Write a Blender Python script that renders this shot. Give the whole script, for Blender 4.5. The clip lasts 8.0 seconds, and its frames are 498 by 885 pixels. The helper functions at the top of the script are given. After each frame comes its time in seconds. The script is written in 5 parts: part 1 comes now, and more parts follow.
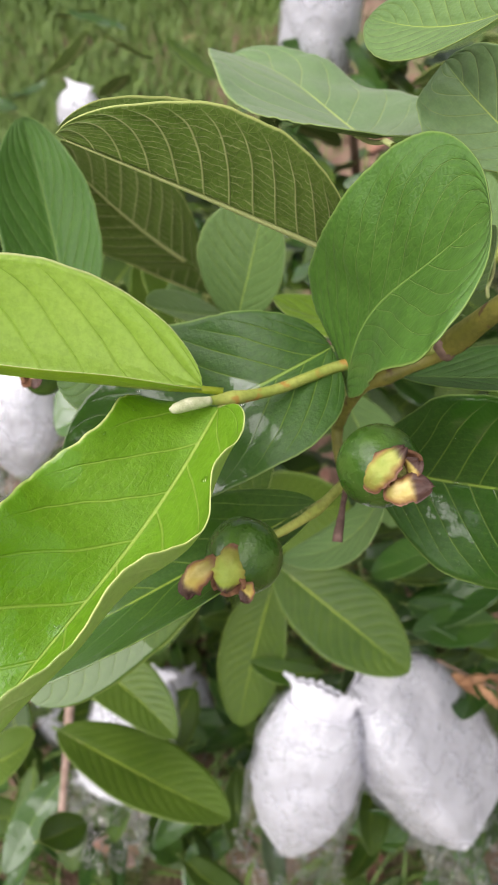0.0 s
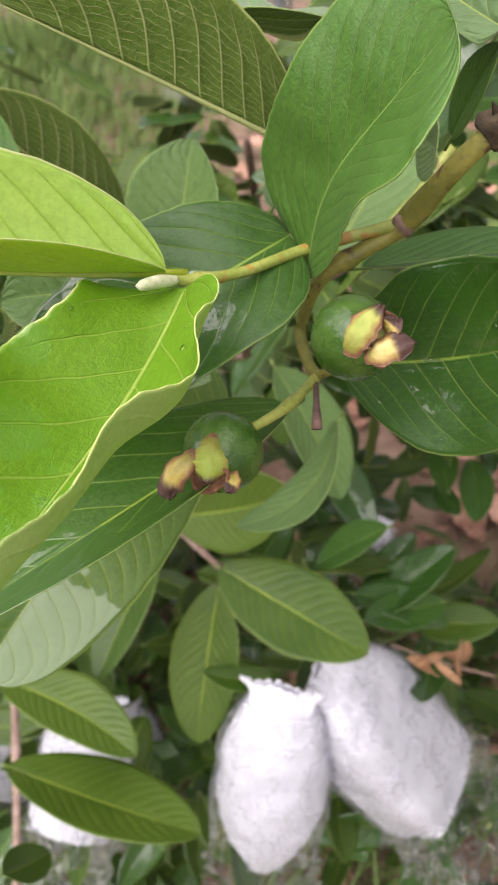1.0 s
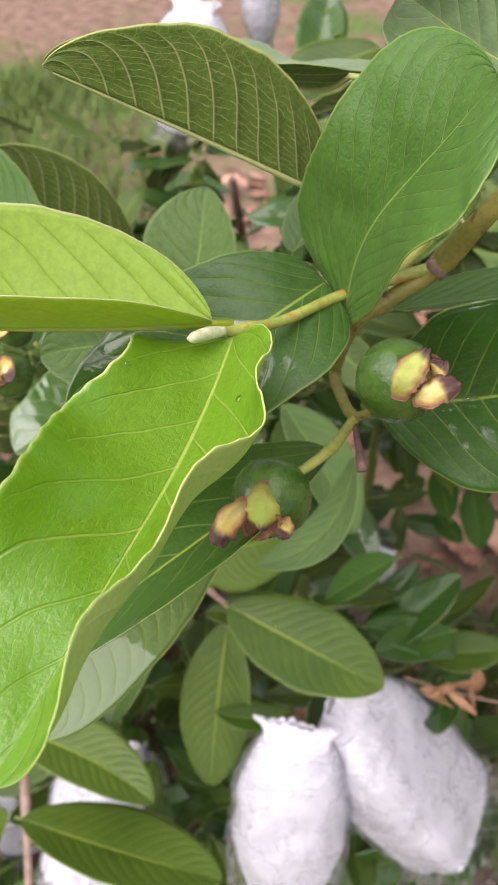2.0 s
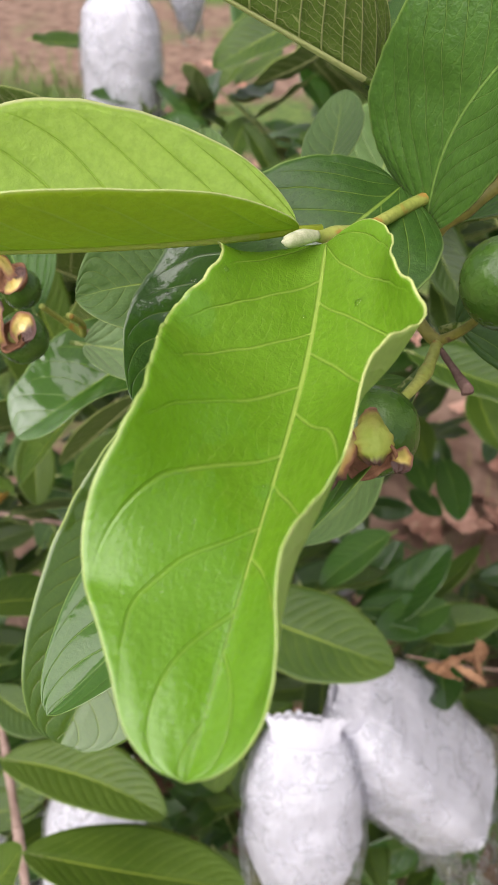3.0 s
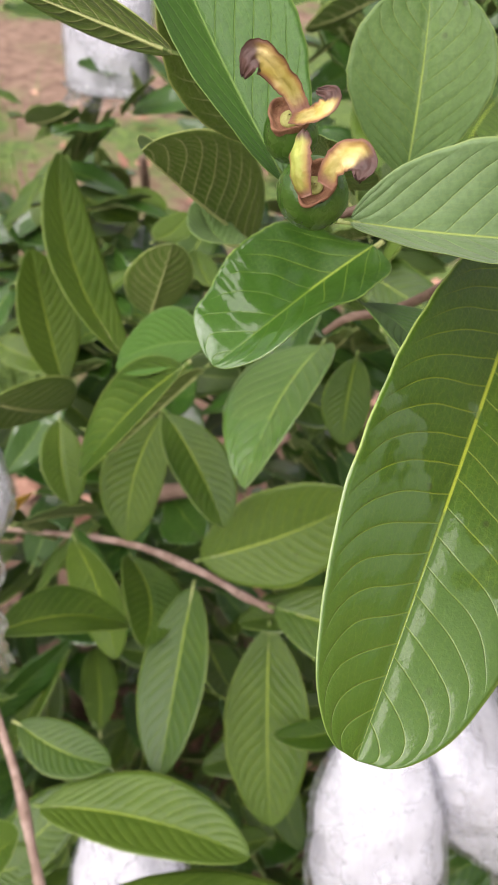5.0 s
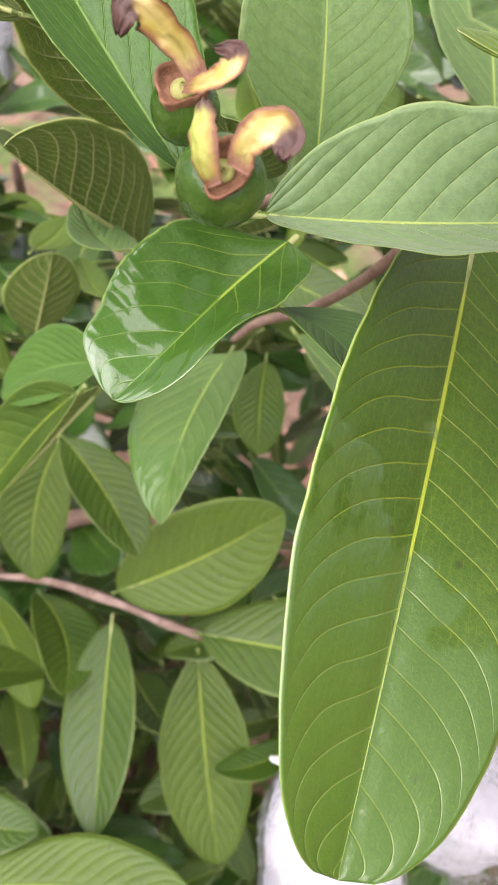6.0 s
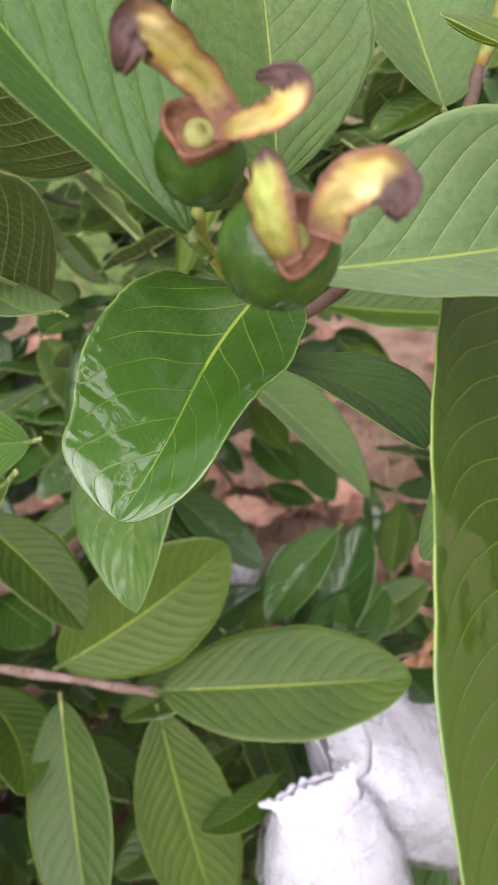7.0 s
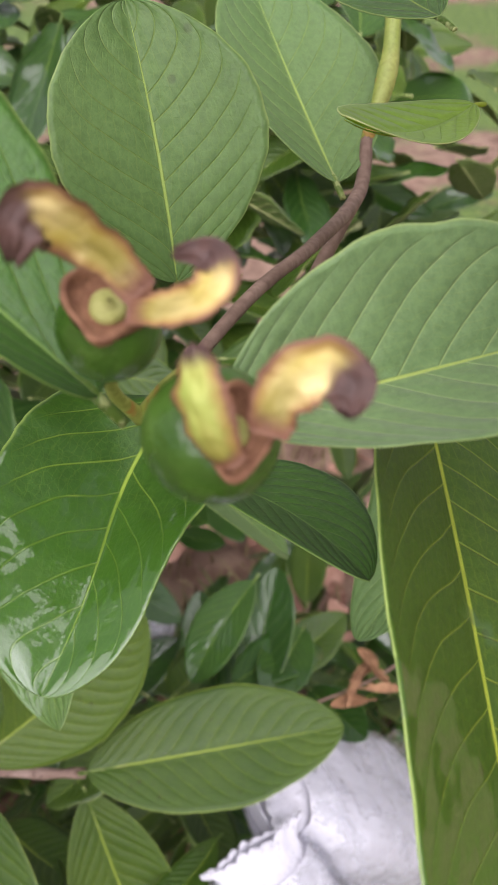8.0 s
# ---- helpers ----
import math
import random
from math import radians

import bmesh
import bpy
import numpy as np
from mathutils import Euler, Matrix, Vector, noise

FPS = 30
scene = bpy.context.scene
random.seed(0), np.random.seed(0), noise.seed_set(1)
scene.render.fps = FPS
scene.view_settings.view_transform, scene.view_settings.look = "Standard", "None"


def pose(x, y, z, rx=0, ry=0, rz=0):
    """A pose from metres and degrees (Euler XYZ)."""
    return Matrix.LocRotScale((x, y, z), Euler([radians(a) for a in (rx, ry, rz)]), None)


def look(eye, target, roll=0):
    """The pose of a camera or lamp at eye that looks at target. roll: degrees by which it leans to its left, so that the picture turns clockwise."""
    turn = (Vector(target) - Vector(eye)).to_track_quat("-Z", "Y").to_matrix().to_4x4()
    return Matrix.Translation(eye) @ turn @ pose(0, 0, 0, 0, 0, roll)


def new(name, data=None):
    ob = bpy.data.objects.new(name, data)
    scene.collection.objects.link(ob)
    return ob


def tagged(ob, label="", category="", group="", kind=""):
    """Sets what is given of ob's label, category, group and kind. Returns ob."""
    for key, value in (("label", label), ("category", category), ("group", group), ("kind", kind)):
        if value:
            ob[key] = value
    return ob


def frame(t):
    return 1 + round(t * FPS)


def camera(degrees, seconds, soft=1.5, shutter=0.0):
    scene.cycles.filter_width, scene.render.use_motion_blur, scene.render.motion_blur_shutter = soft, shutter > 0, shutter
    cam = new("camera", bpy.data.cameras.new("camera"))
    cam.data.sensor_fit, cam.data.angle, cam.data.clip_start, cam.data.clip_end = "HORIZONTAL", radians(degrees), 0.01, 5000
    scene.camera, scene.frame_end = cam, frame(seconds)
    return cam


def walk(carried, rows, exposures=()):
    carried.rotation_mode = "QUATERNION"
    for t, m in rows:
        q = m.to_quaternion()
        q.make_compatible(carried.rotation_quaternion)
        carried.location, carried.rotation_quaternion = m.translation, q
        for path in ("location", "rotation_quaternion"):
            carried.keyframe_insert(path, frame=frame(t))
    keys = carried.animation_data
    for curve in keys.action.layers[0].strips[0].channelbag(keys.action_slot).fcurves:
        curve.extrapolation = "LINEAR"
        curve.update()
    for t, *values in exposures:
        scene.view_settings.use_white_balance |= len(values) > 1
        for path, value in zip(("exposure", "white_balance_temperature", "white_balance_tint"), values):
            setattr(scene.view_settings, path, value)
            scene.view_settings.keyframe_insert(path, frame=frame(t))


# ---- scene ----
cam = camera(33.4, 8.0)
cam.data.dof.use_dof, cam.data.dof.focus_distance, cam.data.dof.aperture_fstop = True, 0.20, 38.0
PATH = [
    (0, (0.1581, 0.1437, 0.8830), (0.1276, 0.8167, 0.1440), -0.38),
    (0.5, (0.1585, 0.1296, 0.8658), (0.1726, 0.8212, 0.1437), 0.10),
    (1, (0.1392, 0.1170, 0.8422), (0.2136, 0.8296, 0.1447), 0.19),
    (2.3, (0.1083, 0.1243, 0.8474), (0.2245, 0.8590, 0.1897), -1.78),
    (2.5, (0.0956, 0.1348, 0.8348), (0.2684, 0.8668, 0.1758), -1.89),
    (3, (0.0787, 0.1414, 0.8101), (0.2598, 0.8668, 0.1461), -1.71),
    (3.5, (0.0553, 0.1567, 0.7794), (0.2493, 0.8768, 0.1132), -0.66),
    (3.7, (0.0185, 0.1840, 0.7654), (0.2546, 0.8779, 0.0852), -0.06),
    (4, (0.0055, 0.1886, 0.7435), (0.2274, 0.8986, 0.0752), 0.96),
    (4.2, (-0.0013, 0.1995, 0.7377), (0.2314, 0.9107, 0.0744), 1.31),
    (5.3, (-0.0298, 0.2228, 0.7290), (0.3003, 0.9241, 0.0972), 1.98),
    (5.5, (-0.0276, 0.2347, 0.7241), (0.3281, 0.9194, 0.0880), 2.37),
    (6, (-0.0127, 0.2538, 0.7132), (0.3848, 0.9138, 0.0757), 1.98),
    (6.2, (-0.0100, 0.2600, 0.7180), (0.8320, 1.5550, -0.5530), 0.50),
    (6.5, (-0.0120, 0.2640, 0.7100), (0.9260, 1.5080, -0.5450), -0.50),
    (6.8, (-0.0183, 0.2958, 0.6981), (0.4874, 0.8814, 0.0645), -1.08),
    (7, (-0.0170, 0.3136, 0.7054), (0.5036, 0.8775, 0.0643), -1.14),
    (7.5, (-0.0104, 0.3367, 0.7077), (0.5650, 0.8614, 0.0804), -0.54),
    (8, (-0.0010, 0.3366, 0.7150), (0.6137, 0.8174, 0.0897), -0.59),
]
walk(cam, [(t, look(eye, target, roll)) for t, eye, target, roll in PATH],
     exposures=[(0, 0.14, 6450, 17), (0.5, 0.10, 6450, 16), (1, 0.28, 6450, 21), (2.5, 0.28, 6450, 24), (3, 0.10, 6430, 20), (3.5, 0.06, 6400, 20), (4, 0.30, 6480, 19), (5.5, 0.40, 6530, 23), (6, 0.74, 6400, 26), (6.5, 0.72, 6280, 26), (7, 0.31, 6300, 24), (7.5, 0.16, 6250, 25), (8, 0.14, 6200, 24)])
SKY, SUN, GROUND = 0.14, 4.4, -0.5

# ---- world and light ----
world = bpy.data.worlds.new("world")
scene.world = world
world.use_nodes = True
wn = world.node_tree
sky = wn.nodes.new("ShaderNodeTexSky")
sky.sky_type, sky.sun_disc = "NISHITA", False
sky.sun_elevation, sky.sun_rotation, sky.dust_density = radians(61), radians(238), 3.0
haze = wn.nodes.new("ShaderNodeHueSaturation")
haze.inputs["Saturation"].default_value = 0.06
wn.links.new(sky.outputs[0], haze.inputs["Color"])
wn.links.new(haze.outputs[0], wn.nodes["Background"].inputs[0])
wn.nodes["Background"].inputs[1].default_value = SKY

sun = new("sun", bpy.data.lights.new("sun", "SUN"))
sun.data.energy, sun.data.angle, sun.data.color = SUN, radians(100), (1.0, 0.97, 0.88)
sun.matrix_world = look((0, 0, 5), Vector((0, 0, 5)) - Vector((math.sin(radians(238)) * 0.485, math.cos(radians(238)) * 0.485, 0.875)))


# ---- node helpers ----
class Nodes:
    """Short hand for building a node material."""

    def __init__(self, name):
        self.mat = bpy.data.materials.new(name)
        self.mat.use_nodes = True
        self.tree = self.mat.node_tree
        self.bsdf = self.tree.nodes["Principled BSDF"]
        self.out = self.tree.nodes["Material Output"]

    def put(self, kind, **values):
        node = self.tree.nodes.new("ShaderNode" + kind)
        for key, value in values.items():
            node.inputs[key].default_value = value
        return node

    def link(self, a, b):
        self.tree.links.new(a, b)

    def math(self, op, a, b=0.0, clamp=False):
        node = self.tree.nodes.new("ShaderNodeMath")
        node.operation, node.use_clamp = op, clamp
        for n, value in enumerate((a, b)):
            if isinstance(value, (int, float)):
                node.inputs[n].default_value = value
            else:
                self.link(value, node.inputs[n])
        return node.outputs[0]

    def step(self, value, low, high, a=0.0, b=1.0):
        node = self.tree.nodes.new("ShaderNodeMapRange")
        node.interpolation_type = "SMOOTHSTEP"
        self.link(value, node.inputs[0])
        for n, x in enumerate((low, high, a, b)):
            node.inputs[n + 1].default_value = x
        return node.outputs[0]

    def mix(self, factor, a, b):
        node = self.tree.nodes.new("ShaderNodeMix")
        node.data_type = "RGBA"
        for slot, value in ((0, factor), (6, a), (7, b)):
            if isinstance(value, (int, float)):
                node.inputs[slot].default_value = value
            elif isinstance(value, tuple):
                node.inputs[slot].default_value = (*value, 1)
            else:
                self.link(value, node.inputs[slot])
        return node.outputs[2]

    def noise(self, scale, detail=3.0, where=None, rough=0.5):
        node = self.put("TexNoise", Scale=scale, Detail=detail, Roughness=rough)
        self.link(where or self.place(), node.inputs["Vector"])
        return node.outputs["Fac"]

    def place(self):
        return self.put("TexCoord").outputs["Object"]

    def random(self):
        return self.put("ObjectInfo").outputs["Random"]

    def bump(self, height, strength, distance):
        node = self.put("Bump", Strength=strength, Distance=distance)
        self.link(height, node.inputs["Height"])
        self.link(node.outputs[0], self.bsdf.inputs["Normal"])
        return node.outputs[0]


def leaf_material(name, dark, light, vein, rim, rough=0.42, wet=0.0, under=False, clear=0.22, glow=(0.25, 0.5, 0.05), spots=0.0, vein_mix=0.3, rib=0.75, relief=0.45, quilted=1.0, pairs=10, slope=0.2, bloom=0.05, drift=0.3, gloss=0.08, ladder=0.0, grain=190.0, sparkle=0.35, island=False):
    """Guava leaf: pinnate veins, pale rim, mottled blade, wet patches. The UV map runs along and across the blade."""
    n = Nodes(name)
    chance = n.put("NewGeometry").outputs["Random Per Island"] if island else n.random()
    uv = n.put("SeparateXYZ")
    n.link(n.put("UVMap").outputs[0], uv.inputs[0])
    u, across = uv.outputs[0], n.math("ABSOLUTE", n.math("SUBTRACT", n.math("MULTIPLY", uv.outputs[1], 2.0), 1.0))
    place = n.place()
    wobble = n.math("MULTIPLY", n.math("SUBTRACT", n.noise(45.0, 1.0, place), 0.5), 0.35)
    loop = n.math("POWER", across, 5.0)
    run = n.math("SUBTRACT", n.math("SUBTRACT", u, n.math("MULTIPLY", across, slope)), n.math("MULTIPLY", loop, 0.09))
    side = n.math("MULTIPLY", n.math("GREATER_THAN", uv.outputs[1], 0.5), 0.4)
    saw = n.math("FRACT", n.math("ADD", n.math("ADD", n.math("MULTIPLY", run, n.math("ADD", pairs - 1.0, n.math("MULTIPLY", chance, 2.5))), wobble), side))
    off = n.math("ABSOLUTE", n.math("SUBTRACT", saw, 0.5))
    fade = n.step(across, 0.98, 0.7)
    lateral = n.math("MULTIPLY", n.step(off, 0.435 if under else 0.455, 0.48 if under else 0.492), fade)
    middle = n.step(n.math("DIVIDE", across, n.math("SUBTRACT", 1.15, u)), 0.032, 0.011)
    net = n.put("TexVoronoi", Scale=420.0)
    net.feature = "DISTANCE_TO_EDGE"
    n.link(place, net.inputs["Vector"])
    fine = n.step(net.outputs["Distance"], 0.08, 0.0)
    veins = n.math("MAXIMUM", lateral, middle)
    # short cross veins between the side veins, branching unevenly
    strip = n.math("FLOOR", n.math("ADD", n.math("ADD", n.math("MULTIPLY", run, n.math("ADD", pairs - 1.0, n.math("MULTIPLY", chance, 2.5))), wobble), side))
    bend = n.math("ADD", n.math("MULTIPLY", n.noise(150.0, 3.0, place), 1.9), n.math("MULTIPLY", strip, 0.37))
    rung = n.math("ABSOLUTE", n.math("SUBTRACT", n.math("FRACT", n.math("ADD", n.math("MULTIPLY", across, 13.0), bend)), 0.5))
    rungs = n.math("MULTIPLY", n.step(rung, 0.40, 0.47), n.math("MULTIPLY", fade, n.step(n.noise(260.0, 2.0, place), 0.32, 0.5)))
    rand = chance
    big = n.noise(22.0, 3.0, place)
    blade = n.mix(n.step(n.math("ADD", n.math("MULTIPLY", big, 0.7), n.math("MULTIPLY", rand, 0.4)), 0.3, 0.8), dark, light)
    blade = n.mix(n.math("MULTIPLY", n.step(n.noise(480.0, 5.0, place, 0.6), 0.3, 0.75), 0.5), blade, tuple(c * 0.6 for c in dark))
    blade = n.mix(n.math("MULTIPLY", fine, 0.12 if under else 0.06), blade, vein)
    blade = n.mix(n.math("MULTIPLY", rungs, ladder), blade, vein)
    blade = n.mix(n.math("MULTIPLY", lateral, vein_mix), blade, vein)
    blade = n.mix(n.math("MULTIPLY", middle, rib), blade, vein)
    blade = n.mix(n.step(across, 0.972, 0.997), blade, rim)
    if spots:
        dots = n.put("TexVoronoi", Scale=110.0)
        n.link(place, dots.inputs["Vector"])
        speck = n.math("MULTIPLY", n.step(dots.outputs["Distance"], 0.16, 0.08), n.step(n.noise(30.0, 2.0, place), 0.52, 0.6))
        blade = n.mix(n.math("MULTIPLY", speck, spots), blade, (0.03, 0.02, 0.008))
    damp = n.step(n.math("ADD", n.noise(28.0, 3.0, place, 0.6), n.math("MULTIPLY", n.math("SUBTRACT", u, 0.5), drift)), 0.655 - 0.3 * wet, 0.675 - 0.3 * wet) if wet else 0.0
    if wet:
        blade = n.mix(n.math("MULTIPLY", damp, 0.5), blade, (light[0] * 0.6, light[1] * 0.85, light[2] * 0.35))
        n.link(n.math("SUBTRACT", n.math("ADD", rough, n.math("MULTIPLY", n.math("SUBTRACT", big, 0.5), 0.25)), n.math("MULTIPLY", damp, rough - 0.36)), n.bsdf.inputs["Roughness"])
        n.link(damp, n.bsdf.inputs["Coat Weight"])
        n.bsdf.inputs["Coat Roughness"].default_value, n.bsdf.inputs["Coat IOR"].default_value = gloss, 1.6
    else:
        n.link(n.math("ADD", rough, n.math("MULTIPLY", n.math("SUBTRACT", big, 0.5), 0.3)), n.bsdf.inputs["Roughness"])
    n.link(blade, n.bsdf.inputs["Base Color"])
    n.bsdf.inputs["Specular IOR Level"].default_value = 0.38
    n.bsdf.inputs["Sheen Weight"].default_value, n.bsdf.inputs["Sheen Roughness"].default_value = bloom, 0.5
    height = n.math("ADD", n.math("MULTIPLY", veins, 1.0 if under else -0.8), n.math("MULTIPLY", fine, 0.25 if under else -0.04))
    pillow = n.math("MULTIPLY", n.math("SUBTRACT", 1.0, n.math("POWER", n.math("MULTIPLY", off, 2.0), 2.0)), n.math("MULTIPLY", fade, n.step(across, 0.02, 0.2)))
    height = n.math("ADD", height, n.math("MULTIPLY", pillow, -quilted if under else quilted))
    height = n.math("ADD", height, n.math("MULTIPLY", rungs, ladder if under else -ladder))
    height = n.math("ADD", height, n.math("MULTIPLY", n.noise(900.0, 3.0, place), 0.7))
    normal = n.bump(height, relief, 0.0005)
    film = n.put("Bump", Strength=sparkle, Distance=0.0005)
    n.link(n.math("ADD", n.math("MULTIPLY", pillow, 0.6), n.math("ADD", n.noise(grain, 3.0, place), n.math("MULTIPLY", veins, -0.5))), film.inputs["Height"])
    n.link(film.outputs[0], n.bsdf.inputs["Coat Normal"])
    thin = n.put("BsdfTranslucent")
    n.link(n.mix(0.55, blade, glow), thin.inputs[0])
    n.link(normal, thin.inputs["Normal"])
    both = n.put("MixShader", Fac=clear)
    n.link(n.bsdf.outputs[0], both.inputs[1])
    n.link(thin.outputs[0], both.inputs[2])
    n.link(both.outputs[0], n.out.inputs[0])
    return n.mat


def plain(name, low, high, scale, rough=0.6, bump=0.3, depth=0.001, extra=None, metal=0.0):
    """Two colours mottled at two scales with fine relief."""
    n = Nodes(name)
    big, small = n.noise(scale, 4.0), n.noise(scale * 9, 4.0)
    colour = n.mix(n.step(big, 0.3, 0.7), low, high)
    colour = n.mix(n.math("MULTIPLY", n.step(small, 0.35, 0.75), 0.45), colour, tuple(c * 0.55 for c in low))
    if extra:
        colour = n.mix(n.step(n.noise(scale * 2.3, 3.0), 0.58, 0.66), colour, extra)
    n.link(colour, n.bsdf.inputs["Base Color"])
    n.link(n.step(small, 0.2, 0.8, rough - 0.12, rough + 0.12), n.bsdf.inputs["Roughness"])
    n.bump(n.math("ADD", big, n.math("MULTIPLY", small, 0.5)), bump, depth)
    return n.mat


UNDER = leaf_material("leaf_underside", (0.090, 0.166, 0.020), (0.142, 0.225, 0.036), (0.50, 0.54, 0.22), (0.50, 0.55, 0.18), rough=0.55, under=True, clear=0.22, vein_mix=0.85, rib=0.95, quilted=2.2, relief=0.7, pairs=10, ladder=0.55)
FRESH_UNDER = leaf_material("fresh_leaf_underside", (0.60, 0.65, 0.32), (0.70, 0.74, 0.40), (0.68, 0.72, 0.38), (0.64, 0.68, 0.32), rough=0.55, under=True, clear=0.68, glow=(0.85, 0.92, 0.36), vein_mix=0.4, pairs=8)
YOUNG_UNDER = leaf_material("young_leaf_underside", (0.42, 0.50, 0.035), (0.50, 0.57, 0.06), (0.48, 0.54, 0.16), (0.54, 0.58, 0.20), rough=0.5, under=True, clear=0.6, glow=(0.66, 0.86, 0.08), vein_mix=0.45, quilted=1.2, pairs=8)
TOPS = {
    "young": leaf_material("young_leaf", (0.245, 0.415, 0.038), (0.350, 0.505, 0.075), (0.24, 0.40, 0.03), (0.62, 0.66, 0.30), rough=0.42, clear=0.38, glow=(0.42, 0.75, 0.03), vein_mix=0.3, rib=0.5, quilted=1.9, relief=0.6, pairs=8, slope=0.24, bloom=0.12),
    "fresh": leaf_material("fresh_leaf", (0.142, 0.312, 0.012), (0.218, 0.390, 0.026), (0.40, 0.54, 0.10), (0.62, 0.68, 0.26), rough=0.40, wet=0.45, clear=0.32, glow=(0.30, 0.66, 0.01), vein_mix=0.38, rib=0.7, relief=0.7, quilted=0.5, pairs=8, slope=0.24, bloom=0.0, drift=0.36, gloss=0.12, ladder=0.10, grain=700.0, sparkle=0.7),
    "top": leaf_material("mature_leaf", (0.036, 0.108, 0.011), (0.062, 0.158, 0.018), (0.20, 0.33, 0.07), (0.17, 0.27, 0.06), rough=0.44, clear=0.12, vein_mix=0.5, rib=0.65, quilted=0.7, relief=0.8, ladder=0.14, pairs=8, slope=0.5, bloom=0.02),
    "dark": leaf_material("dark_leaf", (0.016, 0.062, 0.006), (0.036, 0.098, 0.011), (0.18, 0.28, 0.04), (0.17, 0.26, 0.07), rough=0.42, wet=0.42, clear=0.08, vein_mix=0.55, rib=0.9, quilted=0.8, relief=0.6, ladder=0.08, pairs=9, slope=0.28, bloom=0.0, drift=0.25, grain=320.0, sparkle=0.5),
    # brighter, bluer than dull_leaf: the sky's sheen is mixed into the base colour
    "light": leaf_material("sky_sheen_leaf", (0.120, 0.215, 0.076), (0.170, 0.278, 0.104), (0.36, 0.46, 0.10), (0.26, 0.36, 0.11), rough=0.45, clear=0.15, vein_mix=0.35, rib=0.85, quilted=1.2, relief=0.6, ladder=0.08, pairs=8, slope=0.3, bloom=0.22),
    "pale": leaf_material("dull_leaf", (0.086, 0.174, 0.044), (0.134, 0.236, 0.066), (0.34, 0.46, 0.09), (0.26, 0.36, 0.11), rough=0.42, clear=0.15, spots=0.4, vein_mix=0.34, rib=0.8, quilted=1.0, relief=0.6, ladder=0.08, pairs=9, slope=0.3, bloom=0.06),
    "damp": leaf_material("rain_spotted_leaf", (0.062, 0.140, 0.026), (0.100, 0.190, 0.042), (0.34, 0.46, 0.08), (0.30, 0.40, 0.14), rough=0.42, wet=0.30, clear=0.15, spots=0.9, vein_mix=0.34, rib=0.8, quilted=1.4, relief=0.6, ladder=0.08, pairs=9, slope=0.3, bloom=0.04, drift=0.1, grain=260.0),
    "mid": leaf_material("shrub_leaf", (0.030, 0.076, 0.006), (0.082, 0.144, 0.015), (0.34, 0.44, 0.05), (0.26, 0.35, 0.07), rough=0.37, clear=0.16, spots=0.8, vein_mix=0.24, rib=0.8, relief=0.6, quilted=1.3, ladder=0.06, pairs=13, slope=0.2, bloom=0.0),
    "wet": leaf_material("wet_leaf", (0.036, 0.110, 0.010), (0.070, 0.158, 0.018), (0.30, 0.44, 0.05), (0.24, 0.36, 0.08), rough=0.42, wet=0.58, clear=0.12, vein_mix=0.38, rib=0.9, relief=0.4, quilted=0.6, ladder=0.06, pairs=8, slope=0.3, bloom=0.0, drift=0.3, grain=260.0),
    "big": leaf_material("large_leaf", (0.050, 0.114, 0.007), (0.098, 0.172, 0.015), (0.38, 0.46, 0.04), (0.34, 0.46, 0.12), rough=0.40, wet=0.28, clear=0.14, vein_mix=0.34, rib=0.9, spots=0.5, relief=0.5, quilted=1.0, ladder=0.06, pairs=19, slope=0.10, bloom=0.0, drift=0.95, grain=240.0),
    "under": leaf_material("folded_leaf", (0.045, 0.112, 0.016), (0.074, 0.155, 0.026), (0.18, 0.28, 0.07), (0.38, 0.44, 0.13), rough=0.46, clear=0.12, vein_mix=0.3, quilted=1.0, pairs=9, slope=0.25, bloom=0.03),
}
# darker, less translucent copy of shrub_leaf: shade of the deep gaps in its colour
SHADED_MID = leaf_material("shaded_shrub_leaf", (0.022, 0.058, 0.006), (0.056, 0.108, 0.012), (0.34, 0.44, 0.05), (0.26, 0.35, 0.07), rough=0.37, clear=0.08, spots=0.8, vein_mix=0.24, rib=0.8, relief=0.6, quilted=1.3, ladder=0.06, pairs=13, slope=0.2, bloom=0.0, island=True)
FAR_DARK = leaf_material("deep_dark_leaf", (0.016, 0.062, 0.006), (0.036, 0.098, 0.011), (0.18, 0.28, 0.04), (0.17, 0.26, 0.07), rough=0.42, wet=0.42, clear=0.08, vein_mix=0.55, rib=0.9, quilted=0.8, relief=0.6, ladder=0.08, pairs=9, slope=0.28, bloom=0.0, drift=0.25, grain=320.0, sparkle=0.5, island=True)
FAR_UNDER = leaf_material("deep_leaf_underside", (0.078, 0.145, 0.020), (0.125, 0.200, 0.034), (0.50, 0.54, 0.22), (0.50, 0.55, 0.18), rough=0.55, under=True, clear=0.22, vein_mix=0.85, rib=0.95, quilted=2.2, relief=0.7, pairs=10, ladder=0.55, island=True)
GREEN_BARK = plain("green_bark", (0.16, 0.16, 0.026), (0.32, 0.29, 0.060), 60, 0.5, 0.4, 0.0010, extra=(0.10, 0.055, 0.025))
SHOOT = plain("young_shoot", (0.24, 0.30, 0.05), (0.36, 0.38, 0.09), 70, 0.5, 0.25, 0.0005, extra=(0.34, 0.20, 0.04))
BUD = plain("downy_bud", (0.42, 0.44, 0.26), (0.62, 0.62, 0.44), 300, 0.9, 0.4, 0.0004)
BARK = plain("brown_bark", (0.14, 0.085, 0.06), (0.24, 0.16, 0.12), 50, 0.8, 0.5, 0.0012)
